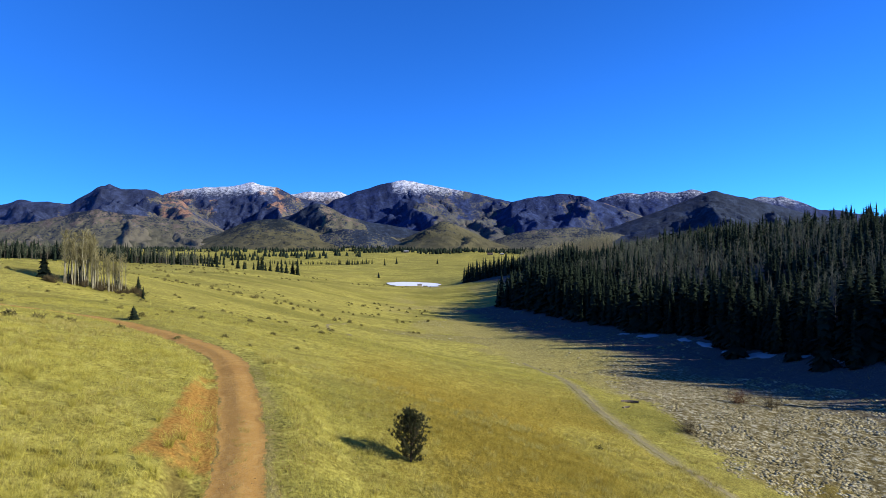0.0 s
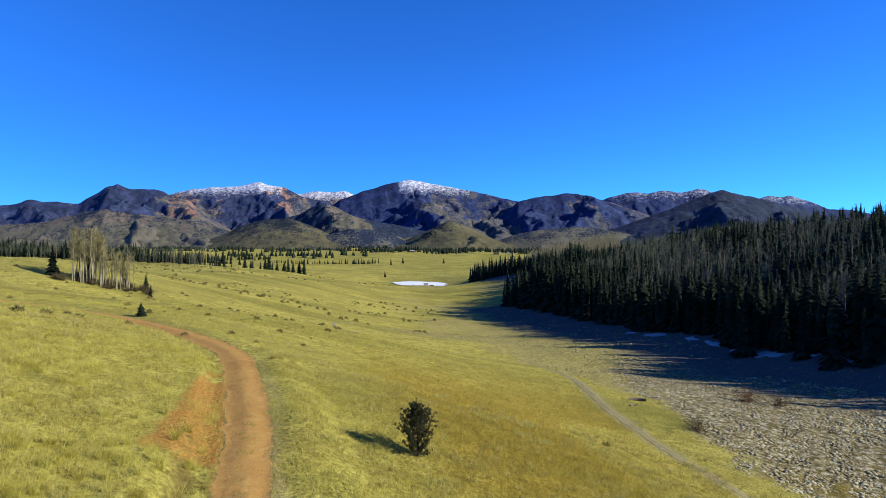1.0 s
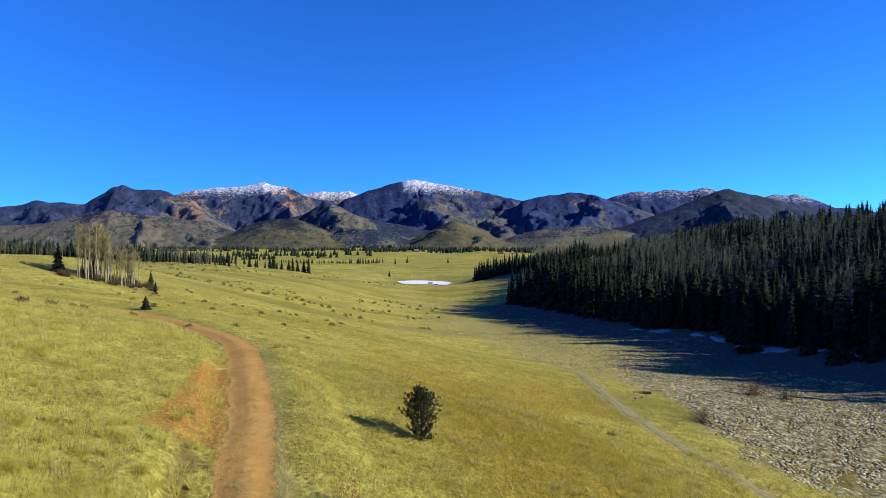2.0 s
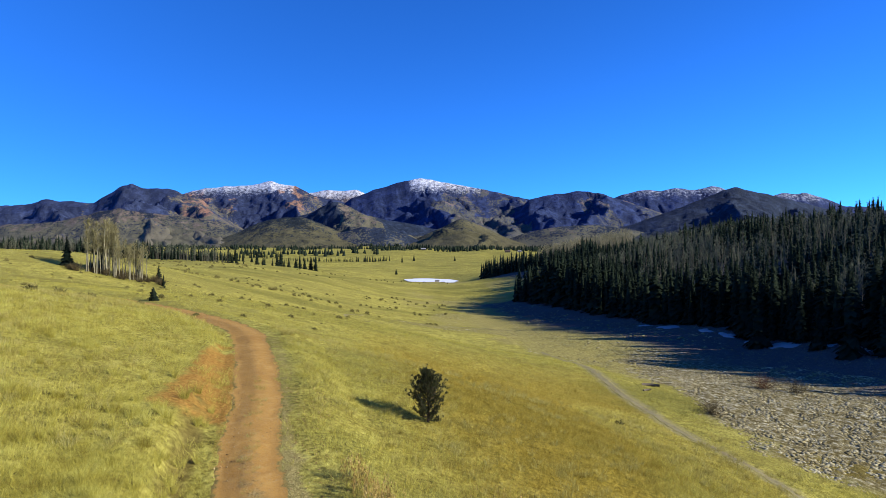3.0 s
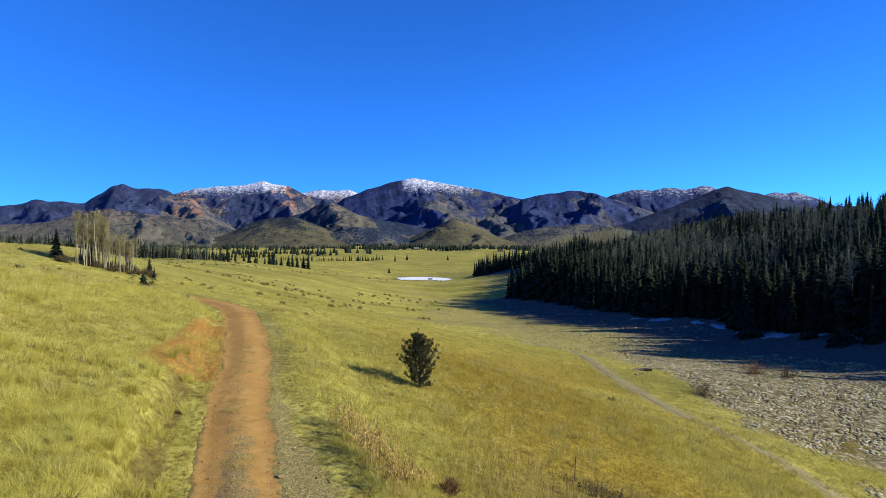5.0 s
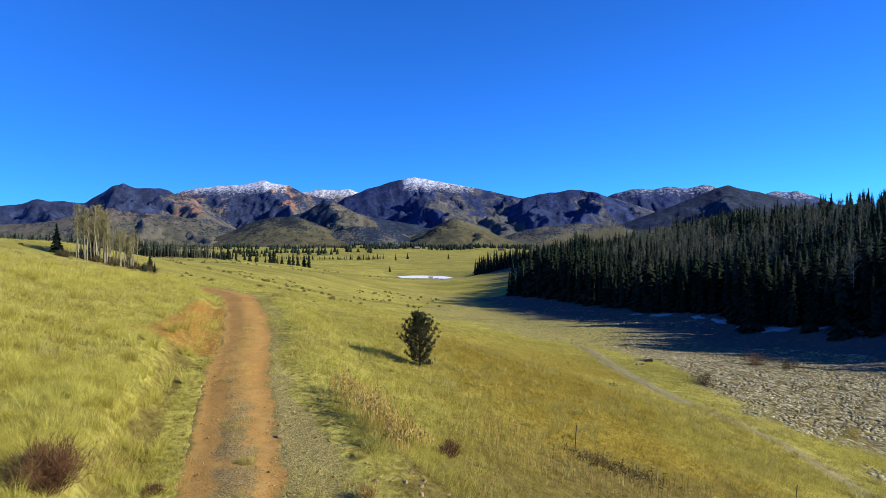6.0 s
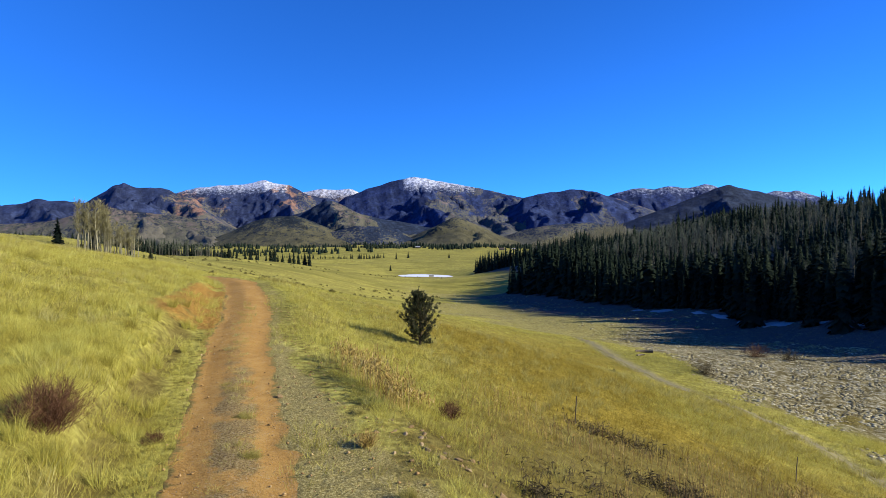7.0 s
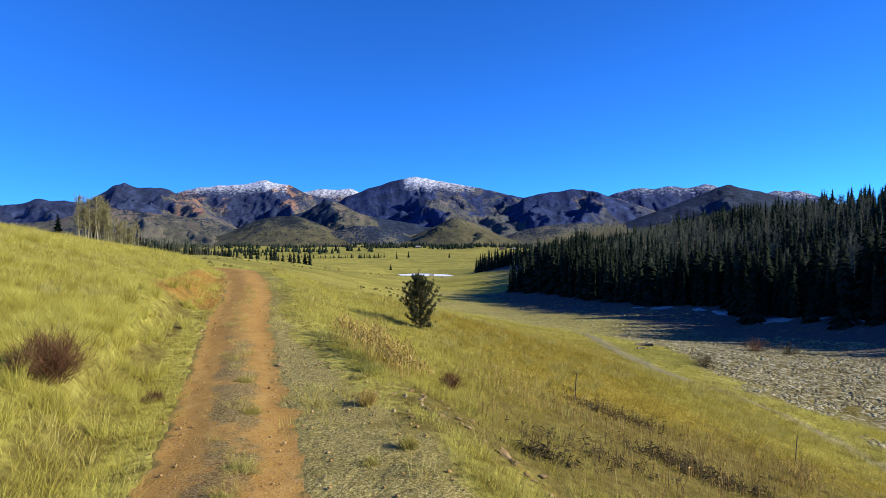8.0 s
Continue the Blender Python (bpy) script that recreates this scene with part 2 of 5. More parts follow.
M_BRUSH = plain_material("brush_twigs", [(0.3, (0.031, 0.0248, 0.0124)), (0.7, (0.0868, 0.0682, 0.0341))], 1.5, 0.9, 0.1, 0, island=True)
M_RUST = plain_material("rusty_twigs", [(0.2, (0.0341, 0.0155, 0.00837)), (0.5, (0.0887, 0.0426, 0.0223)), (0.8, (0.164, 0.101, 0.0502))], 3.0, 0.9, 0.1, 0, island=True)
M_SEED = plain_material("seed_heads", [(0.2, (0.161, 0.105, 0.026)), (0.55, (0.338, 0.242, 0.0744)), (0.9, (0.532, 0.436, 0.223))], 4.0, 0.85, 0.05, 0, island=True, thin=0.2)
M_STONE = plain_material("tan_stone", [(0.25, (0.0806, 0.054, 0.0267)), (0.5, (0.201, 0.135, 0.0589)), (0.8, (0.293, 0.238, 0.15))], 7.0, 0.9, 0.2, 0.6, 0.03)
M_FROST = plain_material("frosted_grass", [(0.2, (0.0952, 0.0749, 0.0323)), (0.5, (0.228, 0.197, 0.103)), (0.8, (0.39, 0.365, 0.243))], 0.5, 0.9, 0.05, 0, island=True)
M_PEBBLE = plain_material("pebbles", [(0.2, (0.115, 0.0683, 0.024)), (0.5, (0.276, 0.173, 0.068)), (0.85, (0.483, 0.378, 0.2))], 3.0, 0.9, 0.2, 0, island=True)
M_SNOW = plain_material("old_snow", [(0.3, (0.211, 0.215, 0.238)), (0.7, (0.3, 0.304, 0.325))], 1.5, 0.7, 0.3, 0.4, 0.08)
M_ICE = plain_material("pond_ice", [(0.3, (0.70, 0.72, 0.76)), (0.7, (0.84, 0.85, 0.88))], 0.06, 0.35, 0.5, 0.1, 0.05)
M_POST = plain_material("weathered_wood", [(0.3, (0.0434, 0.0341, 0.0248)), (0.7, (0.124, 0.105, 0.0806))], 12.0, 0.95, 0.1, 0.5, 0.01)
M_CONCRETE = plain_material("pale_concrete", [(0.3, (0.248, 0.229, 0.198)), (0.7, (0.36, 0.341, 0.298))], 1.0, 0.9, 0.2, 0.3, 0.03)
M_ROOF = plain_material("metal_roof", [(0.3, (0.167, 0.167, 0.171)), (0.7, (0.23, 0.23, 0.235))], 0.5, 0.5, 0.4, 0)
M_DARKROOF = plain_material("dark_shingles", [(0.3, (0.0434, 0.031, 0.0279)), (0.7, (0.0992, 0.0744, 0.062))], 0.8, 0.9, 0.15, 0)
M_GLASS = plain_material("window_glass", [(0.3, (0.0186, 0.0217, 0.0248)), (0.7, (0.031, 0.0341, 0.0372))], 0.5, 0.1, 0.6, 0)

# ---- landform: a falling then rising trend to the north, and mounds (x, y, radius, height) upon it ----
TREND_Y = [-60, 0, 40, 120, 270, 450, 750, 1500, 2600, 4000]
TREND_Z = [0, 0, -0.5, -3.5, -11, -14, -10, -5, 14, 30]
MOUNDS_HILL = [
    (5, 0, 6, -0.62), (-5, 0, 6, -0.1), (-2, 11, 6, 2.1), (-7, 12, 6, -1.99), (4, 14, 6, -1.33), (0, 17, 6, 0.35),
    (-20, 0, 9, 2.79), (20, 0, 9, -2.22), (0, -20, 9, -0.2), (-11, 18, 9, 3.21), (-9, 24, 9, -2.58), (20, 20, 9, -1.68),
    (3, 31, 9, 1.08), (-30, 10, 9, 1.68), (-20, -25, 9, 2.78), (25, -25, 9, -3.69), (-9, 35, 9, 1.62), (-30, 25, 14, 3.84),
    (40, -5, 14, -5.67), (40, 20, 14, -1.93), (17, 37, 6, 0.36), (20, 49, 5, 0.3),
]
MOUNDS_VALLEY = [
    (-30, 40, 14, 0.81), (10, 50, 14, -0.79), (25, 45, 14, -2.43), (-10, 55, 14, -0.53), (-60, 0, 14, 6.85), (35, 50, 22, -6.23),
    (35, 50, 14, 3.25), (-30, 55, 14, 0.74), (60, -20, 14, -4.28), (20, 60, 14, 2.04), (-60, 30, 14, 4.73), (60, 40, 22, -4.32),
    (-15, 85, 22, 2.89), (10, 90, 22, -5.07), (-70, 60, 22, 1.37), (80, 60, 22, -1.32), (-45, 100, 22, -2.74), (55, 95, 22, -6.51),
]
# the mound at 85, 80 lies out of view, raised to lengthen the shade
MOUNDS_WOOD = [
    (-65, 95, 35, 2.72), (-20, 115, 22, -1.87), (85, 80, 22, 7.31), (40, 110, 22, 1.91), (140, 0, 35, 7.06), (30, 140, 35, -5.43),
    (120, 80, 35, 0.9), (-85, 120, 35, 5.77), (-35, 150, 35, -1.62), (90, 135, 35, -2.57), (5, 200, 55, -5.96), (180, 100, 55, 11.3),
    (125, 170, 55, 8.34), (30, 230, 55, -4.11), (-150, 200, 90, 7.07), (-75, 265, 55, 3.86), (85, 270, 55, 7.9), (-15, 300, 55, -5.1),
    (50, 300, 55, -7.55), (200, 300, 90, 18.62), (-10, 400, 90, -10.16), (-95, 390, 90, 5.93), (110, 440, 90, 7.51), (-270, 430, 150, 5.82),
    (200, 500, 90, 8.82), (200, 500, 150, 9.81), (-20, 540, 90, -9.79), (-400, 430, 150, 10.57),
]
MOUNDS = np.array(MOUNDS_HILL + MOUNDS_VALLEY + MOUNDS_WOOD, float)

# the road's middle line: x, y, z
ROAD = np.array([(2.5, -40, 0.0), (1.0, -15, 0.3), (-0.6, 1.0, 0.75), (-2.46, 8.9, 0.92), (-4.5, 14.8, 1.02), (-5.82, 18.6, 1.28),
                 (-7.35, 23.6, 1.65), (-9.7, 30.1, 1.97), (-12.8, 37.5, 2.12), (-18.0, 45.0, 2.05), (-25.6, 52.8, 2.1), (-32, 57.7, 2.3),
                 (-40, 62, 2.6), (-52, 67, 3.2), (-75, 74, 4.6)], float)


def curve_line(p, count):
    """A smooth line through the points, evenly spaced (centripetal enough for gentle bends)."""
    s = np.concatenate([[0], np.cumsum(np.hypot(*np.diff(p[:, :2], axis=0).T))])
    u = np.linspace(0, s[-1], count)
    tang = np.gradient(p, s, axis=0)
    i = np.clip(np.searchsorted(s, u, side="right") - 1, 0, len(p) - 2)
    h = (s[i + 1] - s[i])[:, None]
    t = ((u - s[i])[:, None]) / h
    return ((2 * t**3 - 3 * t**2 + 1) * p[i] + (t**3 - 2 * t**2 + t) * h * tang[i] + (3 * t**2 - 2 * t**3) * p[i + 1]
            + (t**3 - t**2) * h * tang[i + 1]), u


ROAD_LINE, ROAD_S = curve_line(ROAD, 260)


def smooth(v, lo, hi):
    t = np.clip((v - lo) / (hi - lo), 0, 1)
    return t * t * (3 - 2 * t)


def lattice(ix, iy, seed):
    h = (ix.astype(np.int64) * 374761393 + iy.astype(np.int64) * 668265263 + seed * 974711) & 0xFFFFFFFF
    h = ((h ^ (h >> 13)) * 1274126177) & 0xFFFFFFFF
    return ((h ^ (h >> 16)) & 0xFFFF) / 65535.0


def value_noise(x, y, seed=0):
    """Smooth noise from 0 to 1."""
    fx, fy = np.floor(x), np.floor(y)
    tx, ty = x - fx, y - fy
    tx, ty = tx * tx * tx * (tx * (tx * 6 - 15) + 10), ty * ty * ty * (ty * (ty * 6 - 15) + 10)
    a, b = lattice(fx, fy, seed), lattice(fx + 1, fy, seed)
    c, d = lattice(fx, fy + 1, seed), lattice(fx + 1, fy + 1, seed)
    return (a * (1 - tx) + b * tx) * (1 - ty) + (c * (1 - tx) + d * tx) * ty


def fractal(x, y, octaves=5, seed=0, gain=0.5):
    """Fractal noise from about -1 to 1."""
    out, amp, total = 0, 1.0, 0
    for k in range(octaves):
        out = out + amp * (value_noise(x * 2**k + 17.3 * k, y * 2**k - 9.1 * k, seed + k) * 2 - 1)
        total += amp
        amp *= gain
    return out / total * 1.6


def ridged(x, y, octaves=5, seed=0):
    out, amp, total = 0, 1.0, 0
    for k in range(octaves):
        out = out + amp * (1 - np.abs(value_noise(x * 2**k + 7.7 * k, y * 2**k + 3.3 * k, seed + k) * 2 - 1))
        total += amp
        amp *= 0.5
    return out / total


def road_offset(x, y):
    """Signed metres from the road's middle (right is positive) and the road's height there."""
    off, height = np.full(x.shape, 99.0), np.zeros(x.shape)
    near = np.nonzero((x > -90) & (x < 20) & (y > -45) & (y < 95))[0]
    for part in np.array_split(near, max(1, len(near) // 20000)):
        d2 = (x[part, None] - ROAD_LINE[:, 0])**2 + (y[part, None] - ROAD_LINE[:, 1])**2
        i = np.clip(d2.argmin(1), 1, len(ROAD_LINE) - 2)
        t = ROAD_LINE[i + 1, :2] - ROAD_LINE[i - 1, :2]
        t /= np.hypot(*t.T)[:, None]
        dx, dy = x[part] - ROAD_LINE[i, 0], y[part] - ROAD_LINE[i, 1]
        along = dx * t[:, 0] + dy * t[:, 1]
        off[part] = dx * t[:, 1] - dy * t[:, 0]
        slope = (ROAD_LINE[i + 1, 2] - ROAD_LINE[i - 1, 2]) / (2 * (ROAD_S[1] - ROAD_S[0]))
        height[part] = ROAD_LINE[i, 2] + along * slope
    return off, height


POND = (-25.0, 516.0, 21.0, 42.0, -19.6)   # middle x, y, half sizes, level


def land(x, y):
    """Height of the open ground, without the road."""
    x, y = np.asarray(x, float), np.asarray(y, float)
    z = np.interp(y, TREND_Y, TREND_Z) + 0.3 * fractal(x / 40, y / 40, 3, 5) * smooth(np.hypot(x, y), 30, 120)
    for mx, my, r, h in MOUNDS:
        z = z + h * np.exp(-((x - mx)**2 + (y - my)**2) / (2 * r * r))
    z = z + 10.0 * fractal(x / 420, y / 420, 3, 9) * smooth(y, 700, 1500)
    z = z + (3.0 * fractal(x / 190, y / 60, 3, 6) * smooth(y, 150, 300) + 5.0 * fractal(x / 260, y / 150, 3, 8) * smooth(y, 560, 900)) * smooth(np.abs(x + 15), 25, 90)
    z = z + (0.32 * fractal(x / 17, y / 17, 3, 12) * smooth(np.hypot(x, y), 55, 110)) * (1 - smooth(y, 700, 1200))
    # the long rise across the meadow: a crest, and the hollow behind it
    rise = smooth(x, -300, -240) * (1 - smooth(x, -85, -45))
    z = z + rise * (0.8 * np.exp(-((y - 424) / 20)**2) - 4.5 * np.exp(-((y - 506) / 40)**2))
    basin = np.hypot((x - POND[0] + 0.25 * (y - POND[1])) / POND[2], (y - POND[1]) / POND[3])
    return z + (POND[4] - 0.5 - z) * (1 - smooth(basin, 0.95, 2.5))


def ground_z(x, y):
    """Height of the ground with the road's cut and its drop on the low side."""
    x, y = np.atleast_1d(np.asarray(x, float)), np.atleast_1d(np.asarray(y, float))
    z = land(x, y)
    off, rz = road_offset(x, y)
    w = np.where(off < 0, 1 - smooth(-off, 1.15, 2.9 - 0.7 * smooth(y, 19, 22) * (1 - smooth(y, 31, 36))), 1 - smooth(off, 1.5, 4.2))
    z = z + (rz - z) * w
    ditch = smooth(y, 8.5, 11) * (1 - smooth(y, 18, 22)) * (off < -0.9) * (off > -9)
    wob = 0.25 * fractal(y / 1.6, x * 0 + 3, 3, 25)
    z = z + ditch * (0.20 * (smooth(-off + wob, 2.0, 2.25) - smooth(-off, 2.6, 4.5)) - 0.10 * np.exp(-((off + 1.75) / 0.35)**2))
    near = np.hypot(x, y) < 150
    z[near] += 0.05 * fractal(x[near] / 1.3, y[near] / 1.3, 3, 21) * (1 - np.exp(-(off[near] / 1.4)**2))
    return z


def ground_at(x, y):
    return float(ground_z([x], [y])[0])


def mesh_from(name, verts, faces, mat, attrs=None, shade=True):
    me = bpy.data.meshes.new(name)
    me.from_pydata(verts if isinstance(verts, list) else verts.tolist(), [], faces if isinstance(faces, list) else faces.tolist())
    if shade:
        me.shade_smooth()
    me.materials.append(mat)
    for key, values in (attrs or {}).items():
        me.attributes.new(key, "FLOAT", "POINT").data.foreach_set("value", np.asarray(values, np.float32))
    return me


def grid_faces(rows, cols, wrap=False):
    r, c = np.meshgrid(np.arange(rows - 1), np.arange(cols if wrap else cols - 1), indexing="ij")
    d = (c + 1) % cols
    return np.stack([r * cols + c, r * cols + d, (r + 1) * cols + d, (r + 1) * cols + c], -1).reshape(-1, 4)


def wood_edge(y):
    """x of the forest's lower edge."""
    return np.interp(y, [-40, 20, 60, 80, 90, 105, 132, 200, 270, 284, 330, 400, 450, 482, 520], [86, 76, 64, 57, 56, 53, 46, 33, 24.5, 52, 66, 52, 24, 14, 60])


def marsh_share(x, y):
    left = np.interp(y, [0, 20, 40, 60, 90, 120, 180, 270, 420], [28, 25, 20, 18, 14, 6, 0, -5, -10])
    wet = smooth(x + 3 * fractal(x / 6, y / 6, 3, 3), left - 1.5, left + 3) * (1 - smooth(y, 240, 330))
    patch = smooth(fractal(x / 26, y / 34, 4, 87), -0.05, 0.25) * smooth(x, left - 26, left - 10) * smooth(y, 105, 150) * (1 - smooth(y, 380, 470))
    return np.maximum(wet, 0.75 * patch) * (1 - smooth(x - wood_edge(y), -2, 4))


def gold_share(x, y):
    """Where the grass below the road ripens to a deeper gold."""
    return smooth(x + 0.25 * y, 2.0, 9.0) * (1 - smooth(y, 42, 74)) * (1 - smooth(x - np.interp(y, TRAIL[:, 1], TRAIL[:, 0]), -1.2, 0.6)) * (1 - 0.6 * smooth(fractal(x / 14, y / 14, 3, 27), 0.1, 0.6))


def worn_share(x, y):
    """Where the slope below the road is thin and brown."""
    return np.clip(np.exp(-(((x - 4.2) / 4.6)**2 + ((y - 13) / 5.2)**2)) * 1.15 + 0.6 * np.exp(-(((x - 9) / 5)**2 + ((y - 17) / 5)**2)) + 0.8 * np.exp(-(((x - 24) / 3.6)**2 + ((y - 41.6) / 2.2)**2)), 0, 1)


# ---- the ground: one sheet from under the camera to the horizon ----
def build_ground():
    turn = np.radians(np.concatenate([np.linspace(-46, 46, 310), np.linspace(46, 314, 70)[1:-1]]))
    rings = np.concatenate([[0.5, 2.0], 4.0 * 1.0142 ** np.arange(0, 512)])
    rings = rings[rings < 5400]
    r, a = np.meshgrid(rings, turn, indexing="ij")
    x, y = (r * np.sin(a)).ravel(), (r * np.cos(a)).ravel()
    z = ground_z(x, y)
    off, _ = road_offset(x, y)
    z = z - 0.06 * (1 - smooth(np.abs(off), 0.66, 0.9))
    n1 = fractal(x / 2.5, y / 2.5, 3, 11)
    marsh = marsh_share(x, y)
    frost = marsh * smooth(x - 0.12 * y + 3 * n1, 9, 17) * (1 - 0.7 * smooth(y + 6 * n1, 62, 120))
    near = np.nonzero(marsh > 0.05)[0]
    z[near] += 0.10 * marsh[near] * fractal(x[near] / 0.9, y[near] / 0.9, 3, 31) * smooth(np.abs(x[near] - np.interp(y[near], TRAIL[:, 1], TRAIL[:, 0])), 0.8, 2.0)
    rubble = np.exp(-((y - (11.9 - 1.4 * x)) / 0.45)**2) * smooth(x, -1.3, -0.6) * (1 - smooth(x, 1.3, 2.0))
    middle = np.interp(y, [20, 32], [-2.3, -1.3])
    bank = np.exp(-((off - middle) / np.interp(y, [20, 32], [1.35, 0.7]))**4) * smooth(y + 1.5 * n1, 18.5, 21.5) * (1 - smooth(y + 2 * n1, 29, 34)) + 0.8 * rubble
    bank = bank + 0.5 * np.exp(-((np.abs(off) - 0.98) / 0.24)**2) * (1 - smooth(y, 24, 34))
    bank = bank + 0.3 * np.exp(-((off + 2.1) / 0.16)**2) * smooth(y, 8.5, 11) * (1 - smooth(y, 18, 22))
    verge = 1.15 * smooth(off, 0.45, 1.0) * (1 - smooth(off + 0.4 * n1, np.interp(y, [11, 18], [1.8, 1.1]), np.interp(y, [11, 18], [2.9, 1.9]))) * (1 - 0.45 * smooth(y, 13, 24)) * (1 - smooth(y, 30, 52))
    # full from 13 m before the edge, so the wood's shadow is darkened too
    wood_shade = smooth(x - wood_edge(y) + 2.5 * n1, -24, -13) * (1 - smooth(y, 480, 560))
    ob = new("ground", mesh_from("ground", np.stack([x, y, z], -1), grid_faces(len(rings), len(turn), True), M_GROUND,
                                 {"marsh": marsh, "frost": frost, "bank": bank, "worn": np.clip(worn_share(x, y) + 0.62 * np.exp(-((off + 1.75) / 0.42)**2) * (1 - smooth(y, 19, 25)), 0, 1), "gold": gold_share(x, y), "verge": verge, "wood_shade": wood_shade, "path": np.exp(-((x - np.interp(y, TRAIL[:, 1], TRAIL[:, 0])) / 1.0)**2) * (1 - smooth(y, 80, 100))}))
    return tagged(ob, "rolling golden dry-grass meadow with marshy valley floor", "ground", kind="structure")


def strip(name, line, half, cols, mat, lift, relief, label, category):
    """A strip of worn ground along a line, with ragged edges."""
    t = np.gradient(line[:, :2], axis=0)
    t /= np.hypot(*t.T)[:, None]
    u = np.linspace(-1, 1, cols)
    wild = 0.2 if half > 1.01 else 0.4
    rag = 1 + wild * fractal(np.arange(len(line)) / 5.0, np.zeros(len(line)), 4, 41, 0.7)
    rag2 = 1 + wild * fractal(np.arange(len(line)) / 5.0, np.full(len(line), 50.0), 4, 43, 0.7)
    w = np.where(u[None, :] < 0, rag[:, None], rag2[:, None]) * half * u[None, :]
    x = line[:, 0, None] + t[:, 1, None] * w
    y = line[:, 1, None] - t[:, 0, None] * w
    base = ground_z(x.ravel(), y.ravel()).reshape(x.shape)
    z = base + lift * (1 - np.abs(u)**6)[None, :] - 0.06 * smooth(np.abs(u), 0.74, 1.0)[None, :] + relief(u)[None, :] \
        + 0.012 * fractal(x / 0.5, y / 0.5, 3, 47)
    crown = 0.86 * np.exp(-((u - 0.02) / 0.38)**4)[None, :] * (1 - 0.9 * smooth(line[:, 1], 15, 25))[:, None]
    ob = new(name, mesh_from(name, np.stack([x, y, z], -1).reshape(-1, 3), grid_faces(len(line), cols)[:, ::-1], mat, {"crown": crown.ravel(), "rim": np.repeat(smooth(np.abs(u), 0.5 if half > 1.01 else 0.1, 0.95)[None, :], len(line), 0).ravel()}))
    return tagged(ob, label, category, kind="structure")


TRAIL = np.array([(15, 4, 0), (15.2, 14, 0), (15.6, 22, 0), (16.3, 28, 0), (16.4, 32, 0), (15.9, 36.6, 0), (15.3, 40, 0), (15.0, 44, 0), (14.6, 48.5, 0), (13.8, 55, 0), (13.7, 62, 0), (14.2, 72, 0), (14.6, 84, 0), (13, 100, 0)], float)
build_ground()
fine_line, _ = curve_line(ROAD, 900)
strip("road", fine_line, 1.13, 31, M_ROAD, 0.02,
      lambda u: 0.05 * np.exp(-(u / 0.3)**2) - 0.025 * np.exp(-((np.abs(u) - 0.62) / 0.2)**2),
      "red dirt two-track road with worn wheel ruts", "road")
trail_line, _ = curve_line(TRAIL, 420)
side_line, _ = curve_line(np.array([(-12.3, 80, 0), (-14.5, 92, 0), (-20, 108, 0), (-23, 122, 0), (-22, 140, 0)], float), 160)
strip("trail", side_line, 0.45, 9, M_TRAIL, 0.05, lambda u: -0.02 * (1 - np.abs(u)), "faint worn track through the meadow grass", "path")
strip("trail", trail_line, 0.5, 11, M_TRAIL, 0.035, lambda u: -0.02 * (1 - np.abs(u)), "narrow pale footpath along the marsh edge", "path")


def pond():
    n = 72
    a = np.linspace(0, 2 * np.pi, n, endpoint=False)
    rr = 1.0 + 0.12 * fractal(np.cos(a) * 2 + 5, np.sin(a) * 2 + 5, 3, 51)
    verts = [(POND[0], POND[1], POND[4])] + [(POND[0] + POND[2] * r * math.cos(t) - 0.25 * POND[3] * r * math.sin(t), POND[1] + POND[3] * r * math.sin(t), POND[4]) for t, r in zip(a, rr)]
    faces = [(0, 1 + i, 1 + (i + 1) % n) for i in range(n)]
    tagged(new("pond", mesh_from("pond", verts, faces, M_ICE)), "frozen pale white pond in the valley meadow", "pond", kind="structure")


pond()

# ---- mountains: crest lines (degrees-free tangents: side, up, of the view from the road) at a distance ----
EYE = (0.0, 2.0, 8.67)


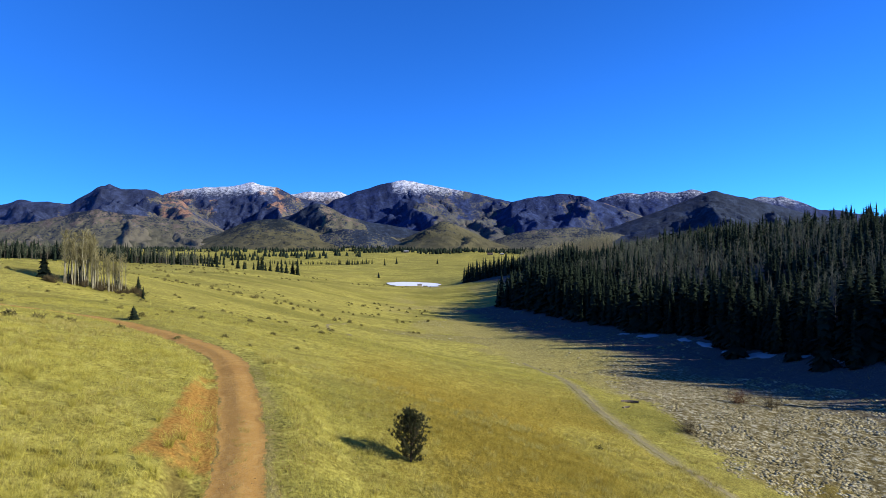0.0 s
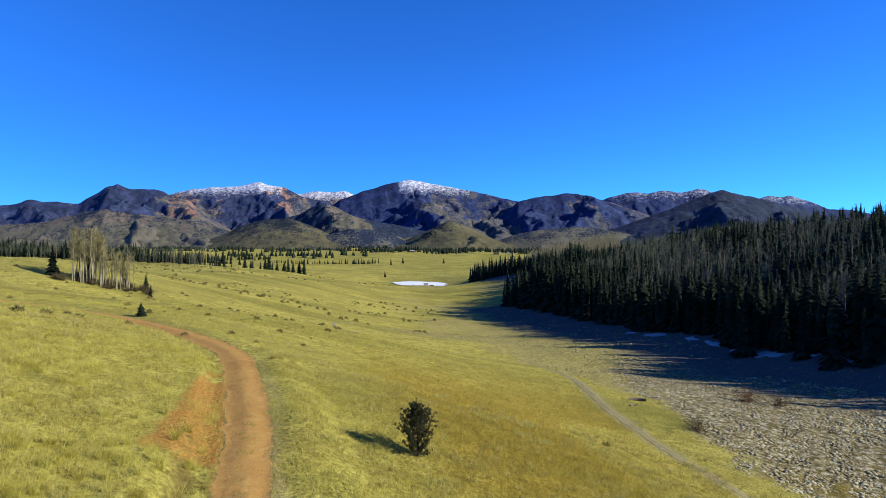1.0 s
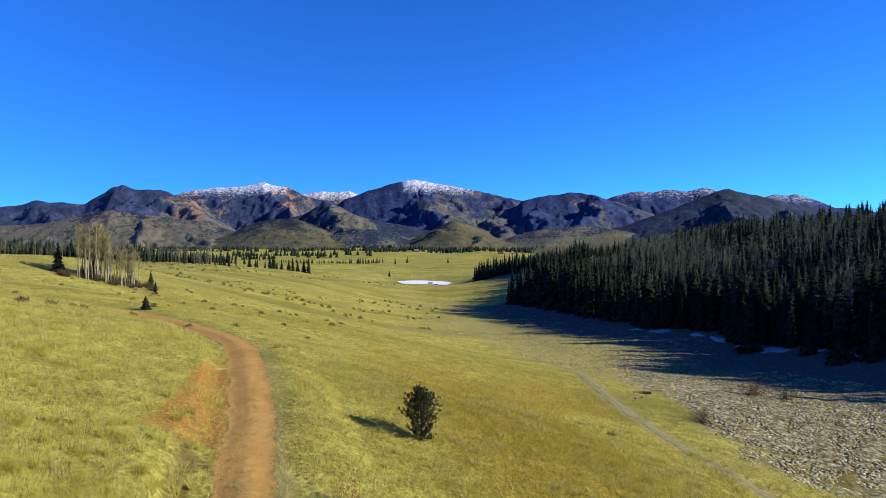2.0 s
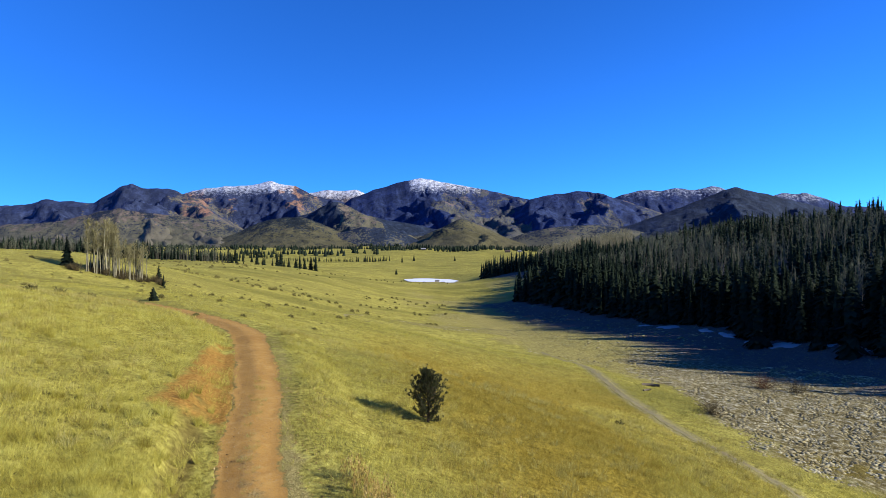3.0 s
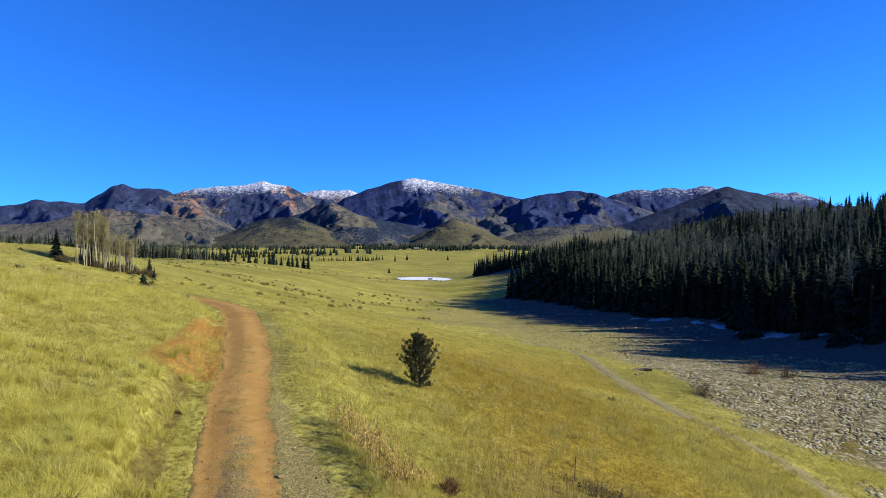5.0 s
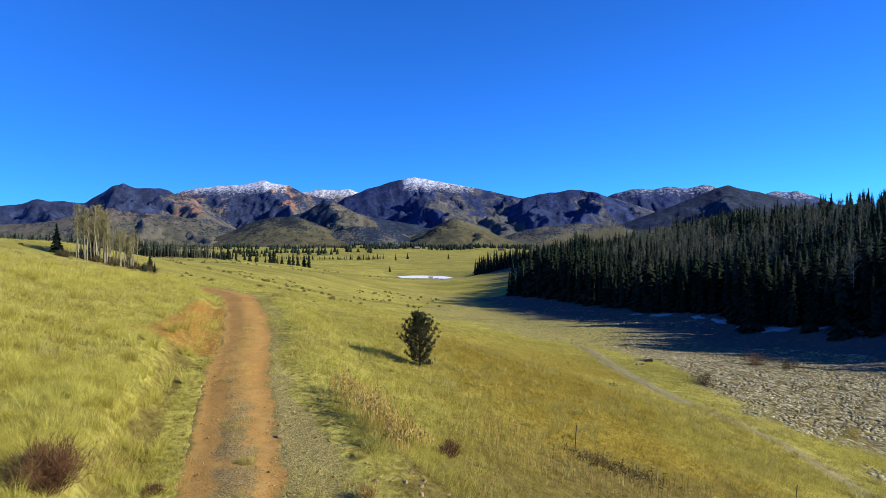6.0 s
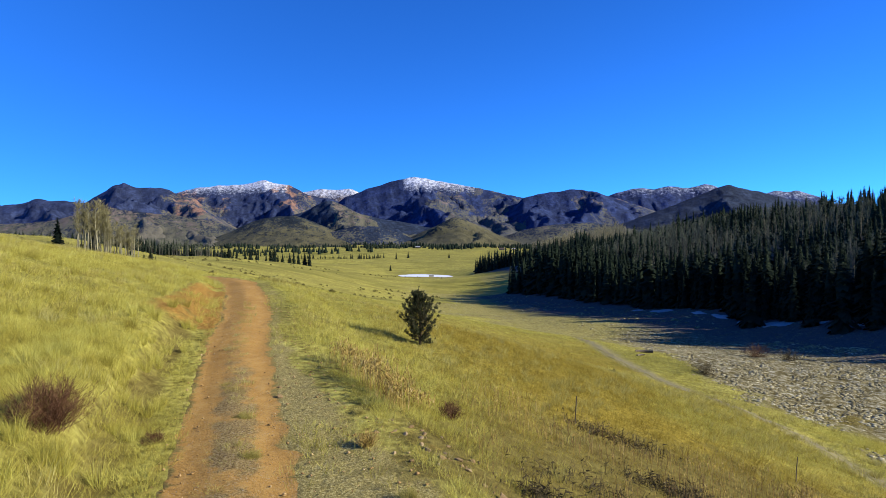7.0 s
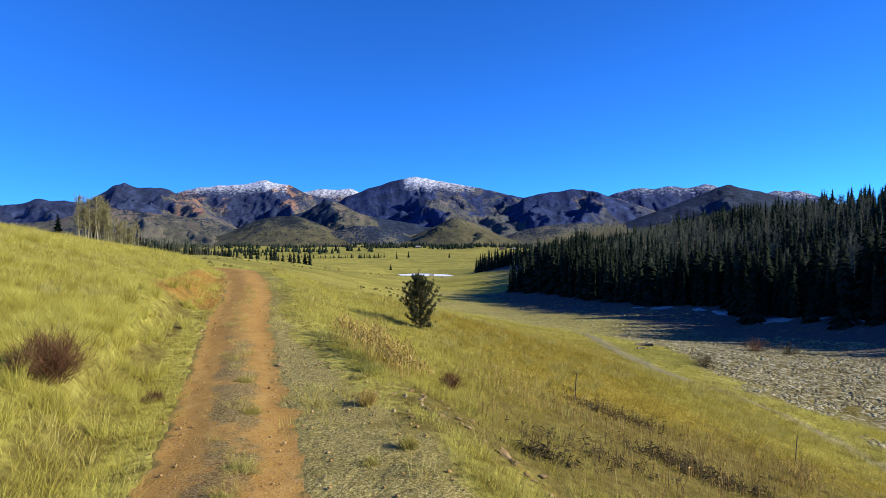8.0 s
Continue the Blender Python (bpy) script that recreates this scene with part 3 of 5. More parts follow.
def mountain(crest, far, foot, mat, label, snow=0.0, snow_span=(-9, 9), rock=0.3, grass=0.2, spur=0.5, seed=0, rough=1.0, base=None, back=0.5, spurs=(), cliffs=None, soft=2, ribs=0.26, wooded=()):
    """A massif whose crest runs through the points (side, up, per thousand of the distance far), with a front face foot metres deep."""
    c = np.array(crest, float) / 1000.0
    cols = int(np.clip((c[-1, 0] - c[0, 0]) * far / 9.0, 60, 330))
    u = np.linspace(c[0, 0], c[-1, 0], cols)
    up = np.interp(u, c[:, 0], c[:, 1])
    k = np.ones(2 * soft + 1) / (2 * soft + 1)
    up = np.convolve(np.pad(up, soft, mode="edge"), k, "valid")
    x = u * far
    top = EYE[2] + up * far + rough * far * 0.0011 * fractal(x / (far * 0.018), x * 0, 4, seed + 3)
    s = np.concatenate([np.linspace(-back, 0, 14)[:-1], np.linspace(0, 1, 70)])
    ss, uu = np.meshgrid(s, u, indexing="ij")
    yy = EYE[1] + far - ss * foot
    xx = uu * (far - ss * foot)            # the massif fans out from its crest
    low = (np.interp(far - foot, TREND_Y, TREND_Z) - 12) if base is None else base
    rise = np.maximum(top - low, 5.0)
    big, gully = far * 0.10, far * 0.030
    wx = xx + gully * 0.9 * fractal(xx / gully, yy / gully, 3, seed + 7)
    rid = ridged(wx / gully, yy / (gully * 3.2), 5, seed) - 0.60
    hollow = 2.3 if ribs > 0.1 else 1.35
    fall = np.where(ss >= 0, (1 - np.clip(ss, 0, 1))**hollow, 1 - 0.7 * np.abs(ss))
    grow, fade = np.clip(np.abs(ss) * 7, 0, 1), np.clip((1 - np.clip(ss, 0, 1)) * 1.6, 0, 1)
    zz = low + rise * fall
    # spurs run down from the crest to the valley: steep western flanks, gentler eastern ones
    arms = [(a, b_, 0.72 + 0.7 * strong) for a, b_, strong in spurs]
    pick = random.Random(seed)
    span = (c[-1, 0] - c[0, 0]) * 1000
    for k in range(int(span / 42) if ribs > 0.1 else 0):
        a = c[0, 0] * 1000 + span * (k + pick.uniform(0.2, 0.8)) / int(span / 42)
        arms.append((a, a + pick.uniform(-25, 45), pick.uniform(0.42, 0.74)))
    for a, b_, high in arms:
        bend = gully * (0.8 * fractal(yy / (gully * 2.0), xx * 0 + a, 3, seed + 23) + 0.35 * fractal(xx / (gully * 0.7), yy / (gully * 0.7), 4, seed + 37))
        dx = (uu - (a + (b_ - a) * ss) / 1000) * (far - ss * foot) + bend
        peak = np.interp(a / 1000, u, top) - low
        back_ = peak * high * np.clip(1.02 - ss, 0, 2) ** 1.15 * (1 - 0.10 * fractal(ss * 7, xx * 0 + a * 0.1, 3, seed + 41))
        zz = np.where(ss > 0.015, np.maximum(zz, low + back_ - np.where(dx < 0, -0.72 * dx, 0.40 * dx)), zz)
    zz = zz + rise * spur * (0.22 * rid + 0.10 * fractal(xx / big, yy / big, 4, seed + 17)) * grow * fade
    zz = zz + rough * far * 0.0011 * fractal(xx / (gully * 0.45), yy / (gully * 0.45), 5, seed + 13, 0.6) * np.clip(np.abs(ss) * 10, 0, 1)
    zz = zz + rise * 0.045 * rough * (ridged(wx / (gully * 0.33), yy / (gully * 0.9), 4, seed + 31) - 0.6) * grow * fade
    crown = EYE[2] + (top[None, :] - EYE[2]) * (1 - np.clip(ss, 0, 1) * foot / far) - 0.04 * np.abs(ss) * foot
    zz = np.where(ss != 0, np.minimum(zz, crown), top[None, :])
    frac = (zz - low) / rise.max()
    side = uu * 1000
    inside = smooth(side, snow_span[0], snow_span[0] + 15) * (1 - smooth(side, snow_span[1] - 15, snow_span[1]))
    snow_v = snow * inside * smooth(frac, 0.55, 0.98) if snow else frac * 0 - 1
    rock_v = rock * (0.35 + 0.9 * smooth(frac, 0.3, 0.9)) + 0.25 * smooth(rid, 0.0, 0.2)
    if cliffs:
        rock_v = rock_v + cliffs[2] * smooth(side, cliffs[0], cliffs[0] + 12) * (1 - smooth(side, cliffs[1] - 12, cliffs[1])) * smooth(frac, 0.3, 0.5)
    open_v = (grass + 0.12) * (2.1 - 1.7 * frac)
    for a, b_, lowest in wooded:           # closed conifer forest on the flanks, in the haze-blued cover colour
        lean_ = side + 26 * fractal(xx / gully, yy / gully, 4, seed + 53) - 30 * ss
        inwood = smooth(lean_, a, a + 14) * (1 - smooth(lean_, b_ - 14, b_)) * smooth(frac + 0.1 * fractal(xx / big, yy / big, 3, seed + 59), lowest, lowest + 0.12)
        open_v, rock_v = open_v - 2.2 * inwood, rock_v - 2.2 * inwood
    ob = new("mountain", mesh_from("mountain", np.stack([xx, yy, zz], -1).reshape(-1, 3), grid_faces(len(s), cols), mat,
                                   {"snow": snow_v.ravel(), "rock": rock_v.ravel(), "open": open_v.ravel()}))
    return tagged(ob, label, "mountain", "mountains", "structure")


# blue haze of distance is mixed into these base colours, most in the cover
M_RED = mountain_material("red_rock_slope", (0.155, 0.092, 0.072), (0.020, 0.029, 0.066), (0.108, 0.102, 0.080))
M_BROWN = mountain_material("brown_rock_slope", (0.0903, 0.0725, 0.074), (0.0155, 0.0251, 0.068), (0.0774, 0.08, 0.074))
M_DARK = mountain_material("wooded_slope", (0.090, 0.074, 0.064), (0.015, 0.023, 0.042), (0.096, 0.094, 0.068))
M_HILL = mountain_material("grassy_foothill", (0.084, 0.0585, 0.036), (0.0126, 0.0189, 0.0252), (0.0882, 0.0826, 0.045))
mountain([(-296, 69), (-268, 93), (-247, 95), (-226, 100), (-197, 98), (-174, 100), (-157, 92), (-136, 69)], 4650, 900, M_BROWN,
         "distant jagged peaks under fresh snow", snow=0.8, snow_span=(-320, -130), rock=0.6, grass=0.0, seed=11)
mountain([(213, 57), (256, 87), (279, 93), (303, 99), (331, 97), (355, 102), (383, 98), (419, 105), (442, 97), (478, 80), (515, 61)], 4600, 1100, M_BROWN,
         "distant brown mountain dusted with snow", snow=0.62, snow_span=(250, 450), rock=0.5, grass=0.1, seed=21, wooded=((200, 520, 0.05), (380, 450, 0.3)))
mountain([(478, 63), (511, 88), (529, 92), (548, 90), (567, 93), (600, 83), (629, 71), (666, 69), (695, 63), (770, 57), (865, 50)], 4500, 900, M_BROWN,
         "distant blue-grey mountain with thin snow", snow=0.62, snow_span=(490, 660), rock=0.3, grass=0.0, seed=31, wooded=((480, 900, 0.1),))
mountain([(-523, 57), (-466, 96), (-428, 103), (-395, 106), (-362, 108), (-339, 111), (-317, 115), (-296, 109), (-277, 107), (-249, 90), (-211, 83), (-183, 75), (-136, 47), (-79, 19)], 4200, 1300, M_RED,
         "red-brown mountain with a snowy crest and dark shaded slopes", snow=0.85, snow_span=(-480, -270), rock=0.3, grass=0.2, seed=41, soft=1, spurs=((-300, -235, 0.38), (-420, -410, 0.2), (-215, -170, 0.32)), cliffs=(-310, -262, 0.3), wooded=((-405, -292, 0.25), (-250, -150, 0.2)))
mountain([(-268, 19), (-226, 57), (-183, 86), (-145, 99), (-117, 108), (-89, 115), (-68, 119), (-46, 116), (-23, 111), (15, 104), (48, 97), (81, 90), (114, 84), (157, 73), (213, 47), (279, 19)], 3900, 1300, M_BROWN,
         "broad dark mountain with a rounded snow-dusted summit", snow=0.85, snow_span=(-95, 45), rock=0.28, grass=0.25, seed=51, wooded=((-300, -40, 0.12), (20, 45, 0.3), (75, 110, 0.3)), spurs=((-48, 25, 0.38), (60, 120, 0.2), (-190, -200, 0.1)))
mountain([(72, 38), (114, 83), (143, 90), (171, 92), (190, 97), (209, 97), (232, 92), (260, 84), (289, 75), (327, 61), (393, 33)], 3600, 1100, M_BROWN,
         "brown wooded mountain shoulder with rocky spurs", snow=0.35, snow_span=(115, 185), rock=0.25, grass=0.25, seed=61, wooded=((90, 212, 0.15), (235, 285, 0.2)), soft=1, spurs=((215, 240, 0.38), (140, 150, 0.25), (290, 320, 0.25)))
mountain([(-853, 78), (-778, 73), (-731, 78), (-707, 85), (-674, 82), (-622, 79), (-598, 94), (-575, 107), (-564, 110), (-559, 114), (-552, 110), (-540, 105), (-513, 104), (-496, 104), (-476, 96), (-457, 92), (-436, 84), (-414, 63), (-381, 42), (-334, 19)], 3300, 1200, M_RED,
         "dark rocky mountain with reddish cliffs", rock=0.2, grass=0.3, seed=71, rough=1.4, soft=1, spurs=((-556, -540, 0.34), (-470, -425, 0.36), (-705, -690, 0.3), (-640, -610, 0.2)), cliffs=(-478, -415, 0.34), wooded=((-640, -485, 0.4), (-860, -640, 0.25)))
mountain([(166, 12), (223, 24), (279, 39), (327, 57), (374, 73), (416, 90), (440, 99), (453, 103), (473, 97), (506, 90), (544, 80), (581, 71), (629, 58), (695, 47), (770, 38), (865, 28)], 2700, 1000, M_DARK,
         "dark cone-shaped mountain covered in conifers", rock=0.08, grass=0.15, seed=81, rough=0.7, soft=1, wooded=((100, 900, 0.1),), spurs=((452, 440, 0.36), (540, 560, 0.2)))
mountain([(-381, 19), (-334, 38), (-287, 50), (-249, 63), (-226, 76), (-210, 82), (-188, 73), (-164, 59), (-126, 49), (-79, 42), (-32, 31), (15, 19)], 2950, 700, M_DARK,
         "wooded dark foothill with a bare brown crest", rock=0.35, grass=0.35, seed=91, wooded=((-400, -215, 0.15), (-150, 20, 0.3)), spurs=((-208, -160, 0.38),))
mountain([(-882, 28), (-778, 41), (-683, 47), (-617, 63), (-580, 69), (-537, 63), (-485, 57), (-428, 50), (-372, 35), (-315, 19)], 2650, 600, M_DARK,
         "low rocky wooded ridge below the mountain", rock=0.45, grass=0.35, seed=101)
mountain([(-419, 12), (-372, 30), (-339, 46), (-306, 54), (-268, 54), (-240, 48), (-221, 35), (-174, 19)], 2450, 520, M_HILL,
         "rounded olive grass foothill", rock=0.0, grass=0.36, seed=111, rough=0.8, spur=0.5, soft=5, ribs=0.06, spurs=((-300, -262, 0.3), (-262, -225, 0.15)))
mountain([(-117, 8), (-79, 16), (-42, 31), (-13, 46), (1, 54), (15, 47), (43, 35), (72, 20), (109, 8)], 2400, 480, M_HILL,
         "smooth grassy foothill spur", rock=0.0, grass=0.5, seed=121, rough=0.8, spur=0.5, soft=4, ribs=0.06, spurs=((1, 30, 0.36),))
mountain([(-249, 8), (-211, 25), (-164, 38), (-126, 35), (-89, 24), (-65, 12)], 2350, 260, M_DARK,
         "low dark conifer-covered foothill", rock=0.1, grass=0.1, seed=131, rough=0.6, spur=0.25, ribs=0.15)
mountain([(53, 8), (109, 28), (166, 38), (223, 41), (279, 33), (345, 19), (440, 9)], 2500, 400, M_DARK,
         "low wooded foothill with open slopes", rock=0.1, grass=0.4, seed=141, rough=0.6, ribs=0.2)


# ---- plants: prototypes as arrays of points and triangles ----
rng = np.random.default_rng(7)


def tri_mesh(name, verts, tris, mats, index=None, shade=False):
    """A mesh from arrays of points and triangles."""
    me = bpy.data.meshes.new(name)
    nv, nt = len(verts), len(tris)
    me.vertices.add(nv)
    me.vertices.foreach_set("co", np.ascontiguousarray(verts, np.float32).ravel())
    me.loops.add(nt * 3)
    me.loops.foreach_set("vertex_index", np.ascontiguousarray(tris, np.int32).ravel())
    me.polygons.add(nt)
    me.polygons.foreach_set("loop_start", np.arange(0, nt * 3, 3, dtype=np.int32))
    for m in mats:
        me.materials.append(m)
    if index is not None:
        me.polygons.foreach_set("material_index", np.ascontiguousarray(index, np.int32))
    me.update(calc_edges=True)
    if shade:
        me.shade_smooth()
    return me


def part(name, me, parent, label=""):
    ob = new(name, me)
    ob.parent = parent
    return tagged(ob, label)


def joined(pieces):
    """Points and triangles of several pieces in one."""
    v, f, k = [], [], 0
    for pv, pf in pieces:
        v.append(np.asarray(pv, float).reshape(-1, 3))
        f.append(np.asarray(pf, int).reshape(-1, 3) + k)
        k += len(v[-1])
    return np.concatenate(v), np.concatenate(f)


def tube(path, radii, sides):
    """A tapered stem along points."""
    path, pieces = np.asarray(path, float), []
    a = np.linspace(0, 2 * np.pi, sides, endpoint=False)
    t = np.gradient(path, axis=0)
    t /= np.linalg.norm(t, axis=1)[:, None] + 1e-9
    side = np.cross(t, [0.31, 0.17, 0.93])
    bad = np.linalg.norm(side, axis=1) < 1e-3
    side[bad] = (1, 0, 0)
    side /= np.linalg.norm(side, axis=1)[:, None]
    other = np.cross(t, side)
    v = path[:, None, :] + np.asarray(radii)[:, None, None] * (np.cos(a)[None, :, None] * side[:, None, :] + np.sin(a)[None, :, None] * other[:, None, :])
    f = []
    for i in range(len(path) - 1):
        for j in range(sides):
            p, q = i * sides + j, i * sides + (j + 1) % sides
            f += [(p, q, q + sides), (p, q + sides, p + sides)]
    return v.reshape(-1, 3), np.array(f)


def fir_shape(r, height, width, levels, arms, blades, low=0.1, full=1.0):
    """Trunk and crown of a slender fir: whorls of drooping ragged boughs."""
    lean = r.normal(0, 0.012, 2) * height
    trunk = tube([(0, 0, -0.3), (lean[0] * 0.4, lean[1] * 0.4, height * 0.5), (lean[0], lean[1], height * 0.98)],
                 [0.016 * height, 0.010 * height, 0.002 * height], 5)
    v, f = [], []
    for k in range(levels):
        q = (k + r.uniform(-0.3, 0.3)) / levels
        q = 1 - (1 - min(max(q, 0.0), 1.0))**1.3
        level = height * (low + (1 - low) * q)
        reach = width * (1 - np.clip(q, 0, 1))**0.85 * r.uniform(0.75, 1.15) + 0.024 * height
        turn = r.uniform(0, 6.3)
        for j in range(arms):
            if r.random() < 0.08:
                continue
            a = turn + 6.283 * j / arms + r.normal(0, 0.25)
            rr = reach * r.uniform(0.5, 1.2)
            z = level + r.uniform(-1.7, 1.7) * height * (1 - low) * (1 - 0.5 * q) / levels
            d = np.array([math.cos(a), math.sin(a), 0])
            n = np.array([-d[1], d[0], 0])
            c = np.array([lean[0], lean[1], 0]) * q
            droop = r.uniform(0.35, 1.0) * rr * (1 - 0.6 * q)
            for b in range(blades):
                spread = (b - (blades - 1) / 2) * 0.42 + r.normal(0, 0.1)
                tip = c + d * rr * math.cos(spread) + n * rr * math.sin(spread) + np.array([0, 0, z - droop * r.uniform(0.6, 1.3)])
                root = c + np.array([0, 0, z + 0.06 * rr])
                wide = rr * r.uniform(0.16, 0.26) * full
                midp = root * 0.45 + tip * 0.55
                i = len(v)
                v += [root, midp + n * wide + (0, 0, 0.05 * rr), tip, midp - n * wide - (0, 0, 0.07 * rr)]
                f += [(i, i + 1, i + 2), (i, i + 2, i + 3)]
    # the dense dark inside of the crown
    ring, sides = 4, 5
    for k in range(ring):
        q = k / ring
        for j in range(sides):
            rr = 0.46 * (width * (1 - q)**0.85 + 0.012 * height) * r.uniform(0.5, 1.3)
            v.append(np.array([lean[0] * q + rr * math.cos(6.283 * j / sides), lean[1] * q + rr * math.sin(6.283 * j / sides), height * (low + (1 - low) * q)]))
    i = len(v) - ring * sides
    v.append(np.array([lean[0], lean[1], height * 0.99]))
    for k in range(ring):
        for j in range(sides):
            a, b = i + k * sides + j, i + k * sides + (j + 1) % sides
            f += [(a, b, a + sides), (b, b + sides, a + sides)] if k < ring - 1 else [(a, b, i + ring * sides)]
    i = len(v)
    t = np.array([lean[0], lean[1], height])
    w = 0.015 * height
    v += [t + (0, 0, 0.005 * height), t + (w, 0, -0.12 * height), t + (-w, w, -0.12 * height), t + (-w, -w, -0.12 * height)]
    f += [(i, i + 1, i + 2), (i, i + 2, i + 3), (i, i + 3, i + 1)]
    return trunk, (np.array(v), np.array(f))


def cone_shape(r, width):
    """A small ragged conifer for the far woods."""
    v, f, sides = [], [], 6
    for z, share in ((0.0, 0.9), (0.16, 1.0), (0.45, 0.68), (0.72, 0.36)):
        for j in range(sides):
            rr = width * share * r.uniform(0.6, 1.3)
            v.append((rr * math.cos(6.283 * j / sides), rr * math.sin(6.283 * j / sides), z + r.uniform(-0.07, 0.07)))
    v.append((0, 0, 1.0))
    for k in range(4):
        for j in range(sides):
            a, b = k * sides + j, k * sides + (j + 1) % sides
            f += [(a, b, a + sides), (b, b + sides, a + sides)] if k < 3 else [(a, b, 4 * sides)]
    return tube([(0, 0, -0.1), (0, 0, 0.3)], [0.02, 0.01], 3), (np.array(v), np.array(f))


def aspen_shape(r, height, limbs, twigs, simple=False):
    """A bare aspen: pale bent trunk, and a thin broom of upswept limbs and twigs."""
    bend = r.normal(0, 0.014, (5, 2)).cumsum(0) * height
    hs = np.array([-0.03, 0.3, 0.55, 0.8, 1.0]) * height
    path = np.column_stack([bend - bend[0], hs])
    trunk = tube(path, np.array([0.0125, 0.0105, 0.0075, 0.0042, 0.001]) * height, 3 if simple else 5)
    v, f = [], []
    for k in range(limbs):
        q = r.uniform(0.38, 0.97)
        root = np.array([np.interp(q * height, hs, path[:, 0]), np.interp(q * height, hs, path[:, 1]), q * height])
        a, ln = r.uniform(0, 6.283), height * r.uniform(0.07, 0.17) * (1.25 - q * 0.6)
        d = np.array([math.cos(a), math.sin(a), r.uniform(0.7, 1.7)])
        d /= np.linalg.norm(d)
        tip = root + d * ln
        if simple:
            tv, tf = np.array([root + (0.003 * height, 0, 0), root - (0.003 * height, 0, 0), tip]), np.array([(0, 1, 2)])
        else:
            tv, tf = tube([root, (root + tip) / 2 + r.normal(0, 0.03, 3) * ln, tip], [0.0032 * height, 0.0022 * height, 0.0007 * height], 3)
        f += (tf + len(v)).tolist()
        v += tv.tolist()
        for _ in range(twigs):
            p = root + (tip - root) * r.uniform(0.25, 1.0)
            e = d + r.normal(0, 0.5, 3)
            e = e / np.linalg.norm(e) * ln * r.uniform(0.35, 0.8)
            s = np.cross(e, r.normal(0, 1, 3))
            s = s / (np.linalg.norm(s) + 1e-9) * (0.0048 if simple else 0.0027) * height
            f.append((len(v), len(v) + 1, len(v) + 2))
            v += [(p - s).tolist(), (p + s).tolist(), (p + e).tolist()]
    return trunk, (np.array(v), np.array(f))


def tree_thing(name, shape, mats, label, category, group):
    root = new(name)
    part("trunk", tri_mesh("trunk", *shape[0], [mats[0]], shade=True), root)
    part("crown", tri_mesh("crown", *shape[1], [mats[1]]), root)
    return tagged(root, label, category, group)


def many(name, shapes, mats, places, label, category):
    """One object of many plants: places holds rows of x, y, z, turn, size, kind."""
    vs, fs, ms, k = [], [], [], 0
    for i, shape in enumerate(shapes):
        v, f = joined(shape)
        m = np.concatenate([np.full(len(s[1]), j) for j, s in enumerate(shape)])
        rows = places[places[:, 5].astype(int) == i]
        if not len(rows):
            continue
        c, s = np.cos(rows[:, 3])[:, None], np.sin(rows[:, 3])[:, None]
        size = rows[:, 4][:, None]
        x = rows[:, 0][:, None] + size * (v[None, :, 0] * c - v[None, :, 1] * s)
        y = rows[:, 1][:, None] + size * (v[None, :, 0] * s + v[None, :, 1] * c)
        z = rows[:, 2][:, None] + size * v[None, :, 2]
        vs.append(np.stack([x, y, z], -1).reshape(-1, 3))
        fs.append((f[None] + (np.arange(len(rows)) * len(v))[:, None, None] + k).reshape(-1, 3))
        ms.append(np.tile(m, len(rows)))
        k += len(rows) * len(v)
    ob = new(name, tri_mesh(name, np.concatenate(vs), np.concatenate(fs), mats, np.concatenate(ms)))
    return tagged(ob, label, category, kind="stuff")


FIRS = [fir_shape(rng, 1.0, w, 28, 7, 2, 0.03, 1.5) for w in (0.175, 0.22, 0.16, 0.23, 0.19)]
FIRS_MID = [fir_shape(rng, 1.0, w, 17, 6, 1, 0.03, 2.1) for w in (0.175, 0.22, 0.16, 0.23, 0.19)]
FIRS_FAR = [fir_shape(rng, 1.0, w, 9, 4, 1, 0.02, 2.6) for w in (0.19, 0.23, 0.17)]
FIRS_TINY = [cone_shape(rng, w) for w in (0.24, 0.31, 0.27)]
ASPENS = [aspen_shape(rng, 1.0, n, 9) for n in (24, 20, 27, 22)]
ASPENS_FAR = [aspen_shape(rng, 1.0, n, 6, True) for n in (18, 16, 20, 17)]


# ---- the wood on the shaded hillside ----
def spaced(xs, ys, gap):
    """Thin out places that stand closer than gap."""
    seen_cells, keep = {}, []
    for i, (x, y) in enumerate(zip(xs, ys)):
        cell = (int(x // gap), int(y // gap))
        if all((x - xs[j])**2 + (y - ys[j])**2 > gap * gap for cx in (-1, 0, 1) for cy in (-1, 0, 1)
               for j in seen_cells.get((cell[0] + cx, cell[1] + cy), ())):
            seen_cells.setdefault(cell, []).append(i)
            keep.append(i)
    return np.array(keep)


